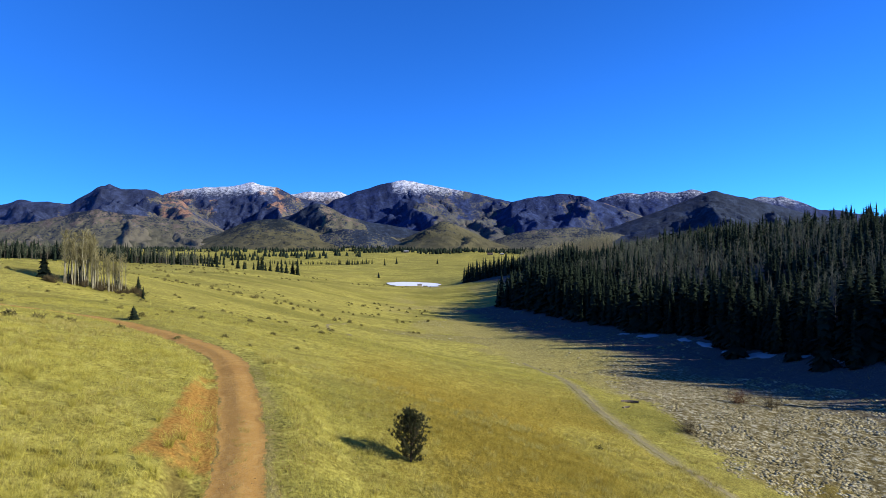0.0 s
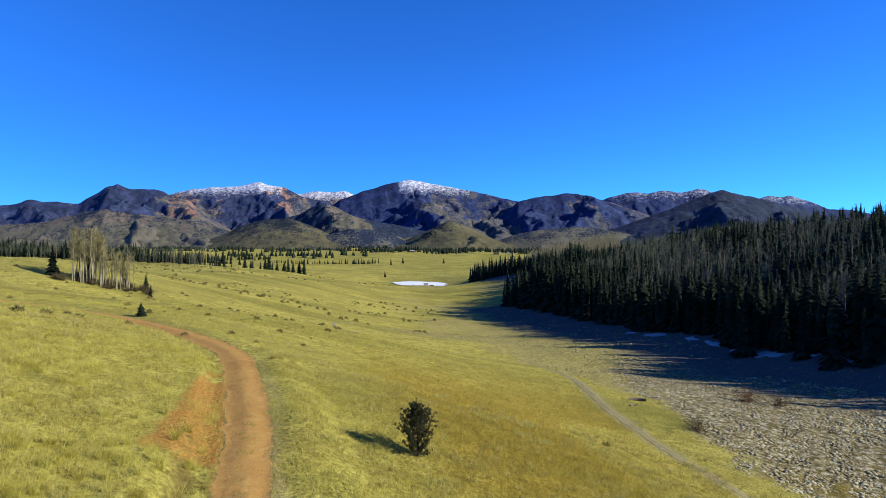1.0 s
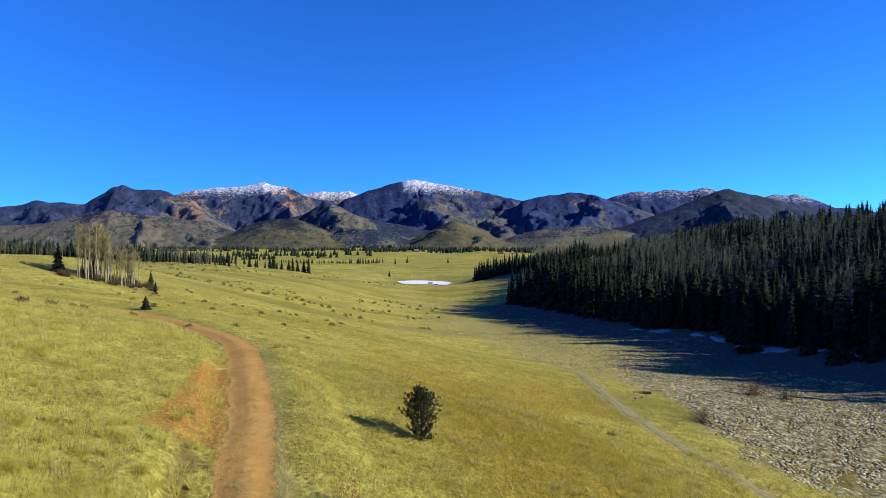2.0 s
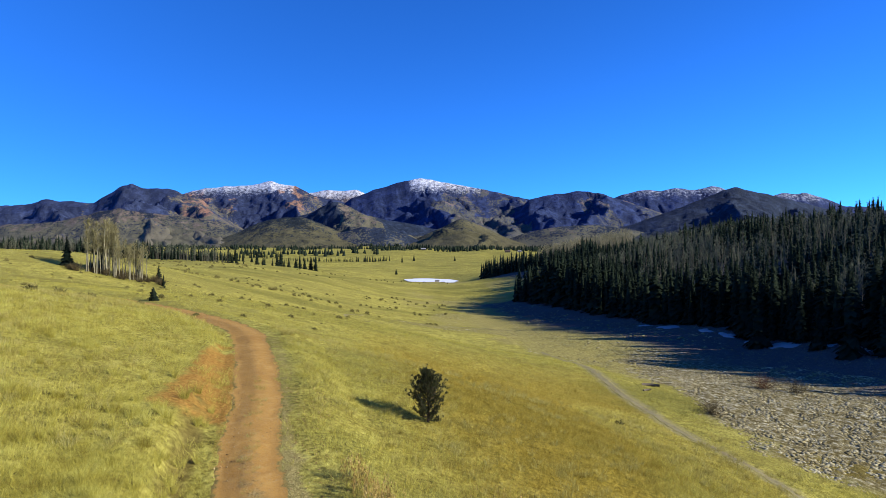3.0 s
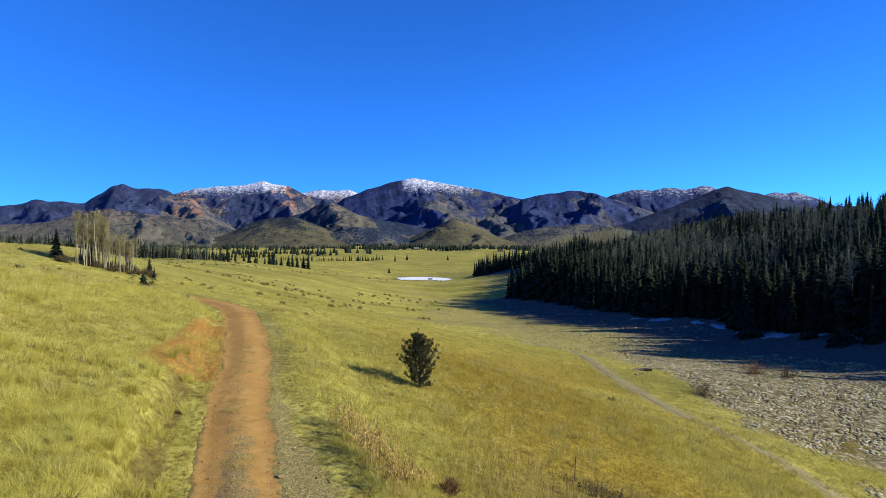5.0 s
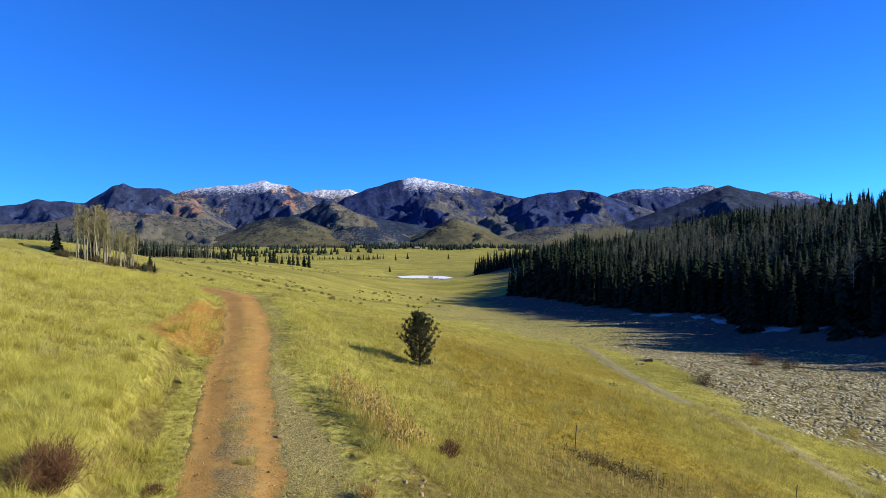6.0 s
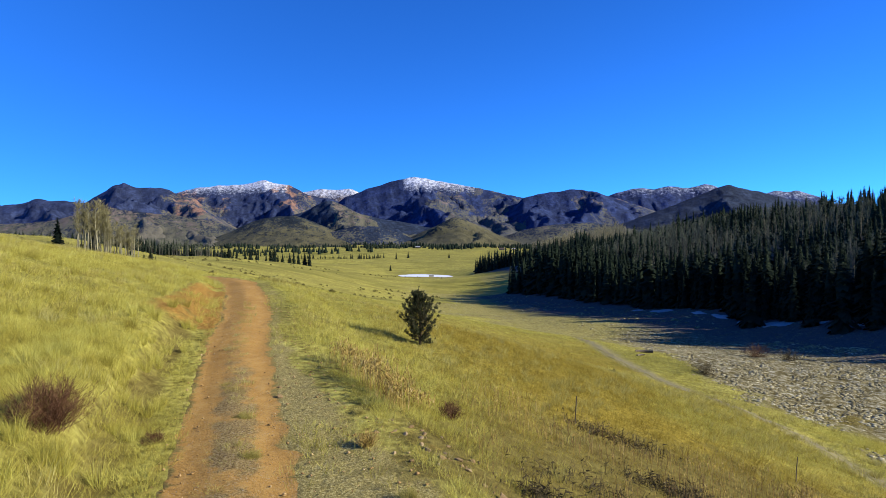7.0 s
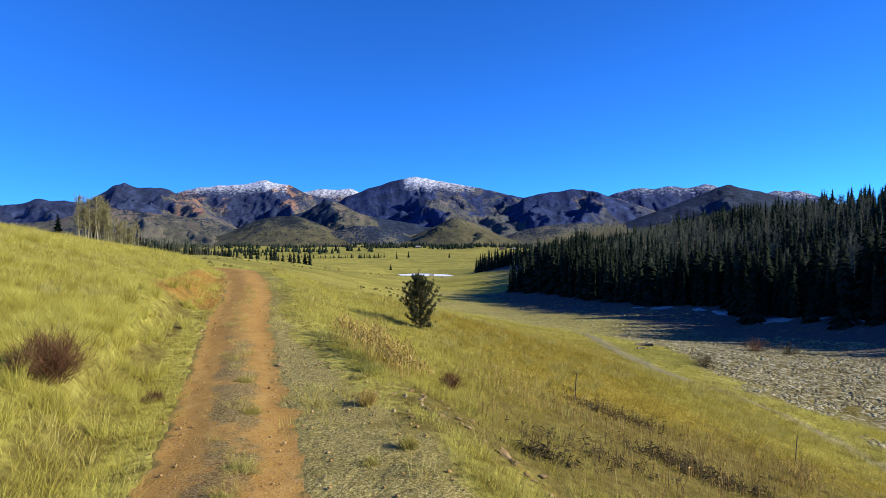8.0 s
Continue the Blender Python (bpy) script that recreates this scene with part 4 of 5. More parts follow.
def build_wood():
    n = 60000
    y = 25 + 480 * rng.random(n) ** 1.3
    x = wood_edge(y) + rng.random(n) * 130
    ok = (x < 0.78 * y + 45) & (x < wood_edge(y) + 70 + 60 * smooth(y, 120, 180) - 40 * smooth(y, 260, 330)) & (x > wood_edge(y) + 1.5 * fractal(x / 9, y / 9, 2, 61))
    x, y = x[ok], y[ok]
    i = spaced(x, y, 2.0)
    # a closed front of firs along the lower edge
    fy = rng.uniform(62, 275, 520)
    fx = wood_edge(fy) + rng.uniform(0, 6, 520) + 1.5 * fractal(fy / 9, fy * 0, 2, 61)
    x, y = np.append(x[i], fx), np.append(y[i], fy)
    i = spaced(x, y, 1.3)
    x, y = np.append(x[i], [51.7, 53.8, 52.4, 49.0]), np.append(y[i], [83.8, 80.5, 92.0, 103.0])   # with the firs that stand out from the edge
    depth = x - wood_edge(y)
    grove = fractal(x / 35, y / 35, 3, 63) + 1.8 * np.exp(-(((x - 88) / 26)**2 + ((y - 440) / 60)**2)) + 0.55 * smooth(depth, 8, 26)
    aspen = (grove + rng.normal(0, 0.4, len(x)) > 0.2) & (depth > 8)
    z = ground_z(x, y) - 0.05
    size = np.where(aspen, rng.uniform(7.0, 10.0, len(x)), rng.uniform(5.0, 11.5, len(x)) * (1 + 0.16 * fractal(x / 22, y / 22, 2, 65))) * (1.2 - 0.2 * smooth(depth, 0, 14)) * (0.86 + 0.14 * smooth(y, 130, 210)) * (1 + 0.16 * (1 - smooth(depth, 6, 16)) * smooth(y, 85, 110)) * (1 + 0.22 * smooth(y, 140, 250) * (1 - smooth(y, 290, 420)))
    rows = np.column_stack([x, y, z, rng.uniform(0, 6.28, len(x)), size, rng.integers(0, 5, len(x)), aspen])
    near = np.hypot(rows[:, 0], rows[:, 1])
    order = np.argsort(near + 0.6 * (rows[:, 0] - wood_edge(rows[:, 1])))
    rows = rows[order]
    firs, bare = rows[rows[:, 6] == 0], rows[rows[:, 6] == 1]
    bare[:, 5] = bare[:, 5] % 4
    fir_protos = [tree_thing("fir_tree", s, (M_BARK, M_FIR), "tall dark green fir on the shaded forest slope", "tree", "forest firs") for s in FIRS]
    bare_protos = [tree_thing("aspen_tree", s, (M_DULL, M_TWIG), "bare grey aspen among dark forest firs", "tree", "forest aspens") for s in ASPENS]
    for protos, some in ((fir_protos, firs[:280]), (bare_protos, bare[:240])):
        used = set()
        for px, py, pz, turn, sc, kind, _ in some:
            m = pose(px, py, pz, 0, 0, math.degrees(turn)) @ Matrix.Scale(sc, 4)
            if kind not in used:
                used.add(kind)
                protos[int(kind)].matrix_basis = m
                protos[int(kind)]["first"] = 1
            else:
                keep = protos[int(kind)].matrix_basis.copy()
                protos[int(kind)].matrix_basis = Matrix()
                copy_thing(protos[int(kind)], m)
                protos[int(kind)].matrix_basis = keep
    rest, far = firs[280:], firs[280:]
    split = np.hypot(rest[:, 0], rest[:, 1]) < 260
    far = rest[~split].copy()
    far[:, 5] = far[:, 5] % 3
    many("fir_forest", FIRS_MID, [M_BARK, M_FIR], rest[split], "dense dark conifer forest covering the hillside", "forest")
    many("far_fir_forest", FIRS_FAR, [M_BARK, M_FIR], far, "dark conifers at the far end of the forest", "forest")
    bare = bare[240:]
    sunny = np.exp(-(((bare[:, 0] - 88) / 30)**2 + ((bare[:, 1] - 440) / 65)**2)) > 0.35
    grove_rows = bare[sunny].copy()
    grove_rows[:, 4] *= 1.5
    many("aspen_grove", ASPENS_FAR, [M_DULL, M_SUNTWIG], grove_rows, "sunlit tan leafless aspen grove above the dark firs", "forest")
    many("aspen_wood", ASPENS_FAR, [M_DULL, M_TWIG], bare[~sunny], "leafless grey-olive aspens mixed into the forest", "forest")


build_wood()


def twig_mass(r, wide, tall, count, side_twigs, thick):
    """A dome of fine twigs."""
    v, f = [], []
    for k in range(count):
        a, tilt = r.uniform(0, 6.283), r.uniform(0, 1) ** 0.7
        d = np.array([math.cos(a) * tilt * wide * 0.5, math.sin(a) * tilt * wide * 0.5, tall * math.sqrt(max(0.05, 1 - 0.75 * tilt * tilt)) * r.uniform(0.7, 1.1)])
        o = np.array([r.normal(0, 0.08 * wide), r.normal(0, 0.08 * wide), -0.03])
        ts, tf = tube([o, o + d * 0.5 + r.normal(0, 0.05 * wide, 3), o + d], [thick, thick * 0.7, thick * 0.25], 3)
        f += (tf + len(v)).tolist()
        v += ts.tolist()
        for _ in range(side_twigs):
            p = o + d * r.uniform(0.35, 1.0)
            e = d / np.linalg.norm(d) + r.normal(0, 0.6, 3)
            e = e / np.linalg.norm(e) * tall * r.uniform(0.12, 0.3)
            s = np.cross(e, r.normal(0, 1, 3))
            s = s / (np.linalg.norm(s) + 1e-9) * thick * 0.8
            f.append((len(v), len(v) + 1, len(v) + 2))
            v += [(p - s).tolist(), (p + s).tolist(), (p + e).tolist()]
    return np.array(v), np.array(f)


def brush_mat(x, y, wide, deep, count, seed, label):
    """A low ragged mat of dead twigs, with some stalks standing in it."""
    r = np.random.default_rng(seed)
    zero, pieces = ground_at(x, y), []
    for _ in range(count):
        px, py = x + r.normal(0, wide * 0.3), y + r.normal(0, deep * 0.3)
        o = np.array([px - x, py - y, ground_at(px, py) - zero - 0.02])
        up = r.uniform(0.04, 0.22) if r.random() < 0.85 else r.uniform(0.25, 0.45)
        d = np.array([r.normal(0, 0.09), r.normal(0, 0.09), up])
        pieces.append(tube([o, o + d * 0.5 + r.normal(0, 0.02, 3), o + d], [0.006, 0.005, 0.002], 3))
        for _ in range(3):
            p = o + d * r.uniform(0.3, 1.0)
            e = r.normal(0, 1, 3) * (0.07, 0.07, 0.04)
            q = r.normal(0, 0.007, 3)
            pieces.append((np.array([p - q, p + q, p + e]), np.array([(0, 1, 2)])))
    ob = new("dead_brush", tri_mesh("dead_brush", *joined(pieces), [M_BRUSH]))
    ob.location = (x, y, zero)
    return tagged(ob, label, "brush", kind="stuff")


def bush(name, x, y, wide, tall, count, side, thick, mat, label, seed):
    ob = new(name, tri_mesh(name, *twig_mass(np.random.default_rng(seed), wide, tall, count, side, thick), [mat]))
    ob.location = (x, y, ground_at(x, y) - 0.02)
    return tagged(ob, label, "shrub")


# ---- the aspen stand, lone firs and tree belts on the open land ----
def place(proto_list, kind, x, y, height, turn):
    proto = proto_list[kind]
    m = pose(x, y, ground_at(x, y) - 0.05, 0, 0, turn) @ Matrix.Scale(height, 4)
    if "placed" in proto:
        keep = proto.matrix_basis.copy()
        proto.matrix_basis = Matrix()
        made = copy_thing(proto, m)
        proto.matrix_basis = keep
        return made
    proto["placed"] = 1
    proto.matrix_basis = m
    return proto


stand = [tree_thing("aspen_tree", aspen_shape(rng, 1.0, n, 9), (M_ASPEN, M_FUZZ), "tall bare white-barked aspen in a meadow stand", "tree", "meadow aspens") for n in (36, 31, 41)]
for k in range(64):
    q = k / 63
    px, py = -59.7 + 6.2 * q + rng.normal(0, 0.55), 97.5 + 3 * q + rng.normal(0, 1.1)
    tall = (8.8 if q < 0.5 else 6.2) * rng.uniform(0.62, 1.06)
    place(stand, k % 3, px, py, tall, rng.uniform(0, 360))
for k in range(16):
    px, py = -60.8 + 9.0 * k / 15 + rng.normal(0, 0.8), 96.5 + 4.5 * k / 15 + rng.normal(0, 2)
    bush("brush", px, py, rng.uniform(1.6, 3.2), rng.uniform(0.7, 1.5), 110, 6, 0.018, M_BRUSH, "dark leafless brush under the aspens", 400 + k)
lone = [tree_thing("fir_tree", fir_shape(rng, 1.0, w, 18, 7, 3, 0.04, 1.6), (M_BARK, M_FIR), "lone dark green fir standing in dry grass", "tree", "meadow firs") for w in (0.22, 0.26, 0.18)]
# x, y, height of the firs by the aspen stand
for k, (px, py, h) in enumerate([(-63.7, 97.5, 4.9), (-58.9, 99, 3.9), (-49.2, 100, 2.2), (-55.5, 104, 3.2), (-52.5, 105, 3.0)]):
    place(lone, k % 3, px, py, h, 70 * k)
# the row of firs on the middle rise: side angle (per thousand of the distance), distance, height
for k, (side, dist, h) in enumerate([(a, b, 1.45 * c) for a, b, c in [(-343, 425, 6.5), (-333, 430, 5.0), (-317, 432, 4.6), (-309, 428, 7.8), (-303, 436, 8.6), (-297, 430, 5.2), (-289, 440, 5.6), (-277, 425, 6.4),
                                     (-270, 430, 7.6), (-262, 436, 6.2), (-252, 430, 7.2), (-244, 428, 8.2), (-419, 430, 3.2), (-402, 428, 2.6), (-393, 432, 4.2), (-386, 430, 4.6),
                                     (-378, 436, 4.0), (-366, 430, 2.6), (-426, 600, 8.5), (-416, 605, 9.0), (-405, 610, 7.5), (-392, 600, 9.5), (-380, 606, 9.8), (-367, 600, 6.5),
                                     (-352, 598, 5.2), (-108, 590, 4.2), (-98, 750, 6.0), (-78, 830, 6.5), (-10, 900, 5.5)]]):
    place(lone, k % 3, side * dist / 1000, 2 + dist, h, 40 * k)


def belts():
    rows = []
    for x0, y0, x1, y1, wide, count, lo, hi in [(-420, 430, -235, 440, 34, 620, 6, 15), (-245, 425, -190, 430, 26, 150, 4, 12.5), (-330, 470, -200, 520, 34, 200, 4, 13),
                                                (-245, 850, -105, 870, 12, 130, 3.5, 10), (-330, 620, -240, 640, 14, 110, 8, 13), (-700, 900, -300, 1000, 40, 260, 8, 14)]:
        t = rng.random(count)
        x = x0 + (x1 - x0) * t + rng.normal(0, wide * 0.3, count)
        y = y0 + (y1 - y0) * t + rng.normal(0, wide * 0.5, count)
        rows.append(np.column_stack([x, y, ground_z(x, y) - 0.1, rng.uniform(0, 6, count), rng.uniform(lo, hi, count), rng.integers(0, 3, count)]))
    many("fir_belt", FIRS_FAR, [M_BARK, M_FIR], np.concatenate(rows), "belt of dark conifers across the meadow", "woodland")
    t, count = rng.random(420), 420
    x, y = -400 + 225 * t + rng.normal(0, 9, count), 418 + rng.normal(0, 12, count)
    many("bare_aspen_belt", ASPENS_FAR, [M_DULL, M_TWIG], np.column_stack([x, y, ground_z(x, y) - 0.1, rng.uniform(0, 6, count), rng.uniform(8, 13, count), rng.integers(0, 4, count)]), "grey leafless aspens along the conifer belt", "woodland")
    # far woods at the feet of the hills
    n = 8000
    y = 1150 + 1300 * rng.random(n) ** 0.8
    x = rng.uniform(-0.8, 0.45, n) * y
    keep = fractal(x / 330, y / 130, 3, 71) > 0.42 - 0.62 * smooth(y, 1650, 2100)
    x, y = x[keep], y[keep]
    rows = np.column_stack([x, y, ground_z(x, y) - 0.2, rng.uniform(0, 6, len(x)), rng.uniform(7, 16, len(x)), rng.integers(0, 3, len(x))])
    many("far_woods", FIRS_TINY, [M_BARK, M_FIR], rows, "distant bands of dark woods below the hills", "woodland")


belts()


# ---- grass ----
def wedge(count, lo, hi, side=0.79, power=2.0):
    """Places spread evenly over the fan of ground between two distances from the road."""
    d = (lo**power + (hi**power - lo**power) * rng.random(count))**(1 / power)
    return rng.uniform(-side, side, count) * d, 2.0 + d


def blades(name, x, y, height, width, per, lean, spread, mat, label, bent=True):
    """Grass tufts at places: per blades each, as one object."""
    n = len(x)
    z = ground_z(x, y)
    a = rng.uniform(0, 6.283, (n, per))
    rad = spread[:, None] * np.sqrt(rng.random((n, per)))
    bx, by = x[:, None] + rad * np.cos(a), y[:, None] + rad * np.sin(a)
    bz = np.repeat(z[:, None], per, 1) - 0.02
    h = height[:, None] * rng.uniform(0.55, 1.15, (n, per))
    la = a + rng.normal(0, 0.7, (n, per))
    ln = h * lean * rng.uniform(0.2, 1.3, (n, per))
    wa = rng.uniform(0, 3.1416, (n, per))
    wx, wy = np.cos(wa) * width[:, None] * 0.5, np.sin(wa) * width[:, None] * 0.5
    tx, ty, tz = bx + np.cos(la) * ln, by + np.sin(la) * ln, bz + h
    base_l, base_r = np.stack([bx - wx, by - wy, bz], -1), np.stack([bx + wx, by + wy, bz], -1)
    tip = np.stack([tx, ty, tz], -1)
    if bent:
        mx, my, mz = bx + np.cos(la) * ln * 0.3, by + np.sin(la) * ln * 0.3, bz + h * 0.6
        m_l, m_r = np.stack([mx - wx * 0.7, my - wy * 0.7, mz], -1), np.stack([mx + wx * 0.7, my + wy * 0.7, mz], -1)
        v = np.stack([base_l, base_r, m_r, m_l, tip], 2).reshape(-1, 3)
        k = np.arange(n * per)[:, None, None] * 5
        f = (np.array([[0, 1, 2], [0, 2, 3], [3, 2, 4]])[None] + k).reshape(-1, 3)
    else:
        v = np.stack([base_l, base_r, tip], 2).reshape(-1, 3)
        f = (np.array([[0, 1, 2]])[None] + np.arange(n * per)[:, None, None] * 3).reshape(-1, 3)
    return tagged(new(name, tri_mesh(name, v, f, [mat])), label, "grass", kind="stuff")


def grass():
    for count, lo, hi, per, w, tall, bent in [(17000, 3.5, 15, 20, 0.0055, 0.2, False), (25000, 15, 34, 11, 0.0095, 0.2, False), (30000, 34, 75, 6, 0.018, 0.19, False),
                                              (14000, 75, 170, 4, 0.045, 0.22, False)]:
        x, y = wedge(count, lo, hi)
        off, _ = road_offset(x, y)
        patch = fractal(x / 3.0, y / 3.0, 3, 81)
        ok = (marsh_share(x, y) < 0.35) & (x < wood_edge(y) - 4) & ~((np.abs(off) < 0.8 + 0.4 * rng.random(count)) & ~((np.abs(off) < 0.25) & (patch > 0.3)))
        ok &= ~((off >= 0.8) & (off < np.interp(y, [12, 22], [2.6, 1.6])) & (patch + rng.normal(0, 0.4, count) < np.interp(y, [14, 20], [1.3, 0.42])) & (y < 40))
        ok &= ~((np.abs(off + 1.75) < 0.5) & (patch + rng.normal(0, 0.45, count) < 0.0) & (y < 23))
        ok &= ~((np.abs(off - np.interp(y, [20, 32], [-2.3, -1.3])) < np.interp(y, [20, 32], [1.15, 0.6])) & (y > 19.5) & (y < 32) & (patch + rng.normal(0, 0.25, count) < 0.45))
        ok &= ~((np.abs(y - (11.9 - 1.4 * x)) < 0.7) & (x > -1.2) & (x < 1.6))
        ok &= np.abs(x - np.interp(y, TRAIL[:, 1], TRAIL[:, 0])) > 0.75 + 0.5 * rng.random(count)
        x, y, off, patch = x[ok], y[ok], off[ok], patch[ok]
        thin = worn_share(x, y)
        keep = rng.random(len(x)) > 0.85 * thin
        x, y, off, patch, thin = x[keep], y[keep], off[keep], patch[keep], thin[keep]
        h = tall * (1 - 0.4 * thin) * (1 + 0.5 * patch) * rng.uniform(0.7, 1.25, len(x))
        h = h * np.where(np.abs(off) < 0.6, 0.35, np.where(np.abs(off) < 1.7, 0.7, 1.0))
        rich = gold_share(x, y) > rng.random(len(x))
        for mask, mat, note in ((~rich, M_GRASS, "long pale dry meadow grass"), (rich, M_GOLD, "long dry golden grass on the slope")):
            if mask.sum() > 10:
                k = int(mask.sum())
                blades("meadow_grass", x[mask], y[mask], h[mask], np.full(k, w), per, 0.95, 0.12 + 0.12 * rng.random(k) + 0.002 * lo, mat, note, bent)
    x, y = wedge(5200, 3.5, 42)
    off, _ = road_offset(x, y)
    ok = (marsh_share(x, y) < 0.2) & ((off < -1.1) | (off > 1.9)) & (fractal(x / 2.2, y / 2.2, 3, 83) + 0.3 * rng.normal(0, 1, len(x)) > 0.15 + 0.5 * worn_share(x, y))
    ok &= ~((off > -3.0) & (off < 0) & (y > 20) & (y < 33))
    x, y = x[ok], y[ok]
    blades("straw_tussocks", x, y, rng.uniform(0.2, 0.34, len(x)), 0.0042 + 0.00022 * np.hypot(x, y), 34, 0.9, 0.10 + 0.12 * rng.random(len(x)), M_STRAW, "pale straw-coloured grass tussocks", True)
    # soft fountains of long grass above the road
    x, y = wedge(1500, 3.5, 24)
    off, _ = road_offset(x, y)
    ok = (off < -1.35) & (off > -9) & (fractal(x / 1.8, y / 1.8, 3, 85) + 0.35 * rng.normal(0, 1, len(x)) > 0.25)
    x, y = x[ok], y[ok]
    blades("long_tussocks", x, y, rng.uniform(0.28, 0.52, len(x)), np.full(len(x), 0.0038), 150, 0.9, 0.05 + 0.08 * rng.random(len(x)), M_GRASS, "soft golden tussocks of long drooping grass", True)
    n = 95
    q = 6.3 + 21 * rng.random(n) ** 1.2
    line = np.interp(q, fine_line[:, 1], fine_line[:, 0])
    lone_tuft = rng.random(n) ** 3
    blades("crown_tufts", line + rng.normal(0.02, 0.13, n), q, 0.12 + 0.15 * lone_tuft, np.full(n, 0.006), 60, 0.9, 0.05 + 0.14 * lone_tuft, M_STRAW, "small yellow grass tufts between the ruts", True)
    x, y = wedge(16000, 3.5, 24)
    off, _ = road_offset(x, y)
    ok = (((off > 0.85) & (off < 3.2)) | ((off < -0.75) & (off > -1.3)) | (np.abs(off) < 0.28)) & (fractal(x / 0.9, y / 0.9, 3, 89) + 0.3 * rng.normal(0, 1, len(x)) > 0.42)
    x, y = x[ok], y[ok]
    blades("verge_grass", x, y, rng.uniform(0.03, 0.10, len(x)), np.full(len(x), 0.005), 14, 0.9, 0.10 + 0.12 * rng.random(len(x)), M_PALE, "sparse short dry grass on the gravel verge", False)
    x, y = wedge(30000, 22, 150)
    ms = marsh_share(x, y)
    ok = (ms > 0.3) & (x < wood_edge(y) + 1) & (np.abs(x - np.interp(y, TRAIL[:, 1], TRAIL[:, 0])) > 0.8)
    x, y = x[ok], y[ok]
    d = np.hypot(x, y)
    blades("marsh_grass", x, y, rng.uniform(0.08, 0.22, len(x)), 0.012 + 0.0003 * d, 5, 0.7, 0.12 + 0.0015 * d, M_PALE, "bleached frosty hummocks of marsh grass", False)


grass()


# ---- single plants and stones ----
def young_pine():
    """The bushy young pine by the road: upswept boughs set with needle tufts."""
    r = np.random.default_rng(3)
    root = new("pine_tree")
    x, y = -1.35, 26.0
    root.location = (x, y, ground_at(x, y) - 0.03)
    h = 2.28
    stem = tube([(0, 0, -0.1), (0.02, 0, 0.6), (-0.03, 0.02, 1.2), (-0.06, 0, h * 0.96)], [0.055, 0.045, 0.03, 0.008], 8)
    part("trunk", tri_mesh("trunk", *stem, [M_BARK], shade=True), root)
    boughs, tufts = [], []
    for k in range(92):
        q = (k + 0.5) / 92
        z = 0.14 + (h - 0.46) * q
        a = 2.4 * k + r.normal(0, 0.35)
        ln = 0.86 * np.interp(q, [0, 0.12, 0.32, 0.5, 0.75, 1.0], [0.5, 0.72, 1.0, 0.76, 0.42, 0.12]) * r.uniform(0.45, 1.2)
        lift = r.uniform(0.15, 0.5) + 0.9 * q
        d = np.array([math.cos(a), math.sin(a), lift * 0.4])
        root_p = np.array([-0.06 * q, 0, z])
        mid_p, tip = root_p + d * ln * 0.5, root_p + d * ln * 0.95 + np.array([0, 0, ln * (0.25 + lift * 0.5)])
        boughs.append(tube([root_p, mid_p, tip], [0.016, 0.011, 0.004], 4))
        for j in range(int(7 + ln * 16)):
            u = 1.04 - 0.8 * r.random() ** 1.4
            base = (root_p * (1 - u)**2 + 2 * mid_p * u * (1 - u) + tip * u * u) + r.normal(0, 0.035, 3)
            tufts.append((base, d / np.linalg.norm(d) + np.array([0, 0, 1.0])))
    for sx, sy, top in ((-0.06, 0, h), (-0.22, 0.05, h - 0.20), (0.12, -0.06, h - 0.16), (0.28, 0.05, h - 0.42), (-0.40, -0.05, h - 0.62)):   # upright leading shoots
        boughs.append(tube([(sx * 0.5, sy * 0.5, top - 0.55), (sx, sy, top - 0.25), (sx, sy, top)], [0.014, 0.010, 0.004], 4))
        for j in range(12):
            tufts.append((np.array([sx, sy, top - 0.45 * r.random()]) + r.normal(0, 0.022, 3), np.array([r.normal(0, 0.35), r.normal(0, 0.35), 1.0])))
    for j in range(34):   # a low side sprout on the downhill side
        tufts.append((np.array([0.38 + r.normal(0, 0.13), -0.1 + r.normal(0, 0.1), 0.10 + abs(r.normal(0, 0.08))]), np.array([r.normal(0, 0.6), r.normal(0, 0.6), 0.9])))
    boughs.append(tube([(0, 0, 0.1), (0.2, -0.05, 0.1), (0.42, -0.1, 0.2)], [0.016, 0.012, 0.004], 4))
    v, f = [], []
    for base, d in tufts:
        d = d / np.linalg.norm(d)
        for _ in range(20):
            e = d + r.normal(0, 0.55, 3)
            e = e / np.linalg.norm(e) * r.uniform(0.06, 0.11)
            s = np.cross(e, r.normal(0, 1, 3))
            s = s / (np.linalg.norm(s) + 1e-9) * 0.006
            o = base + r.normal(0, 0.016, 3)
            f.append((len(v), len(v) + 1, len(v) + 2))
            v += [o - s, o + s, o + e]
    part("branchwork", tri_mesh("branchwork", *joined(boughs), [M_BARK]), root)
    part("crown", tri_mesh("crown", np.array(v), np.array(f), [M_NEEDLE]), root, "dense dark olive needles")
    return tagged(root, "bushy young dark green pine on the grassy slope", "tree")


young_pine()


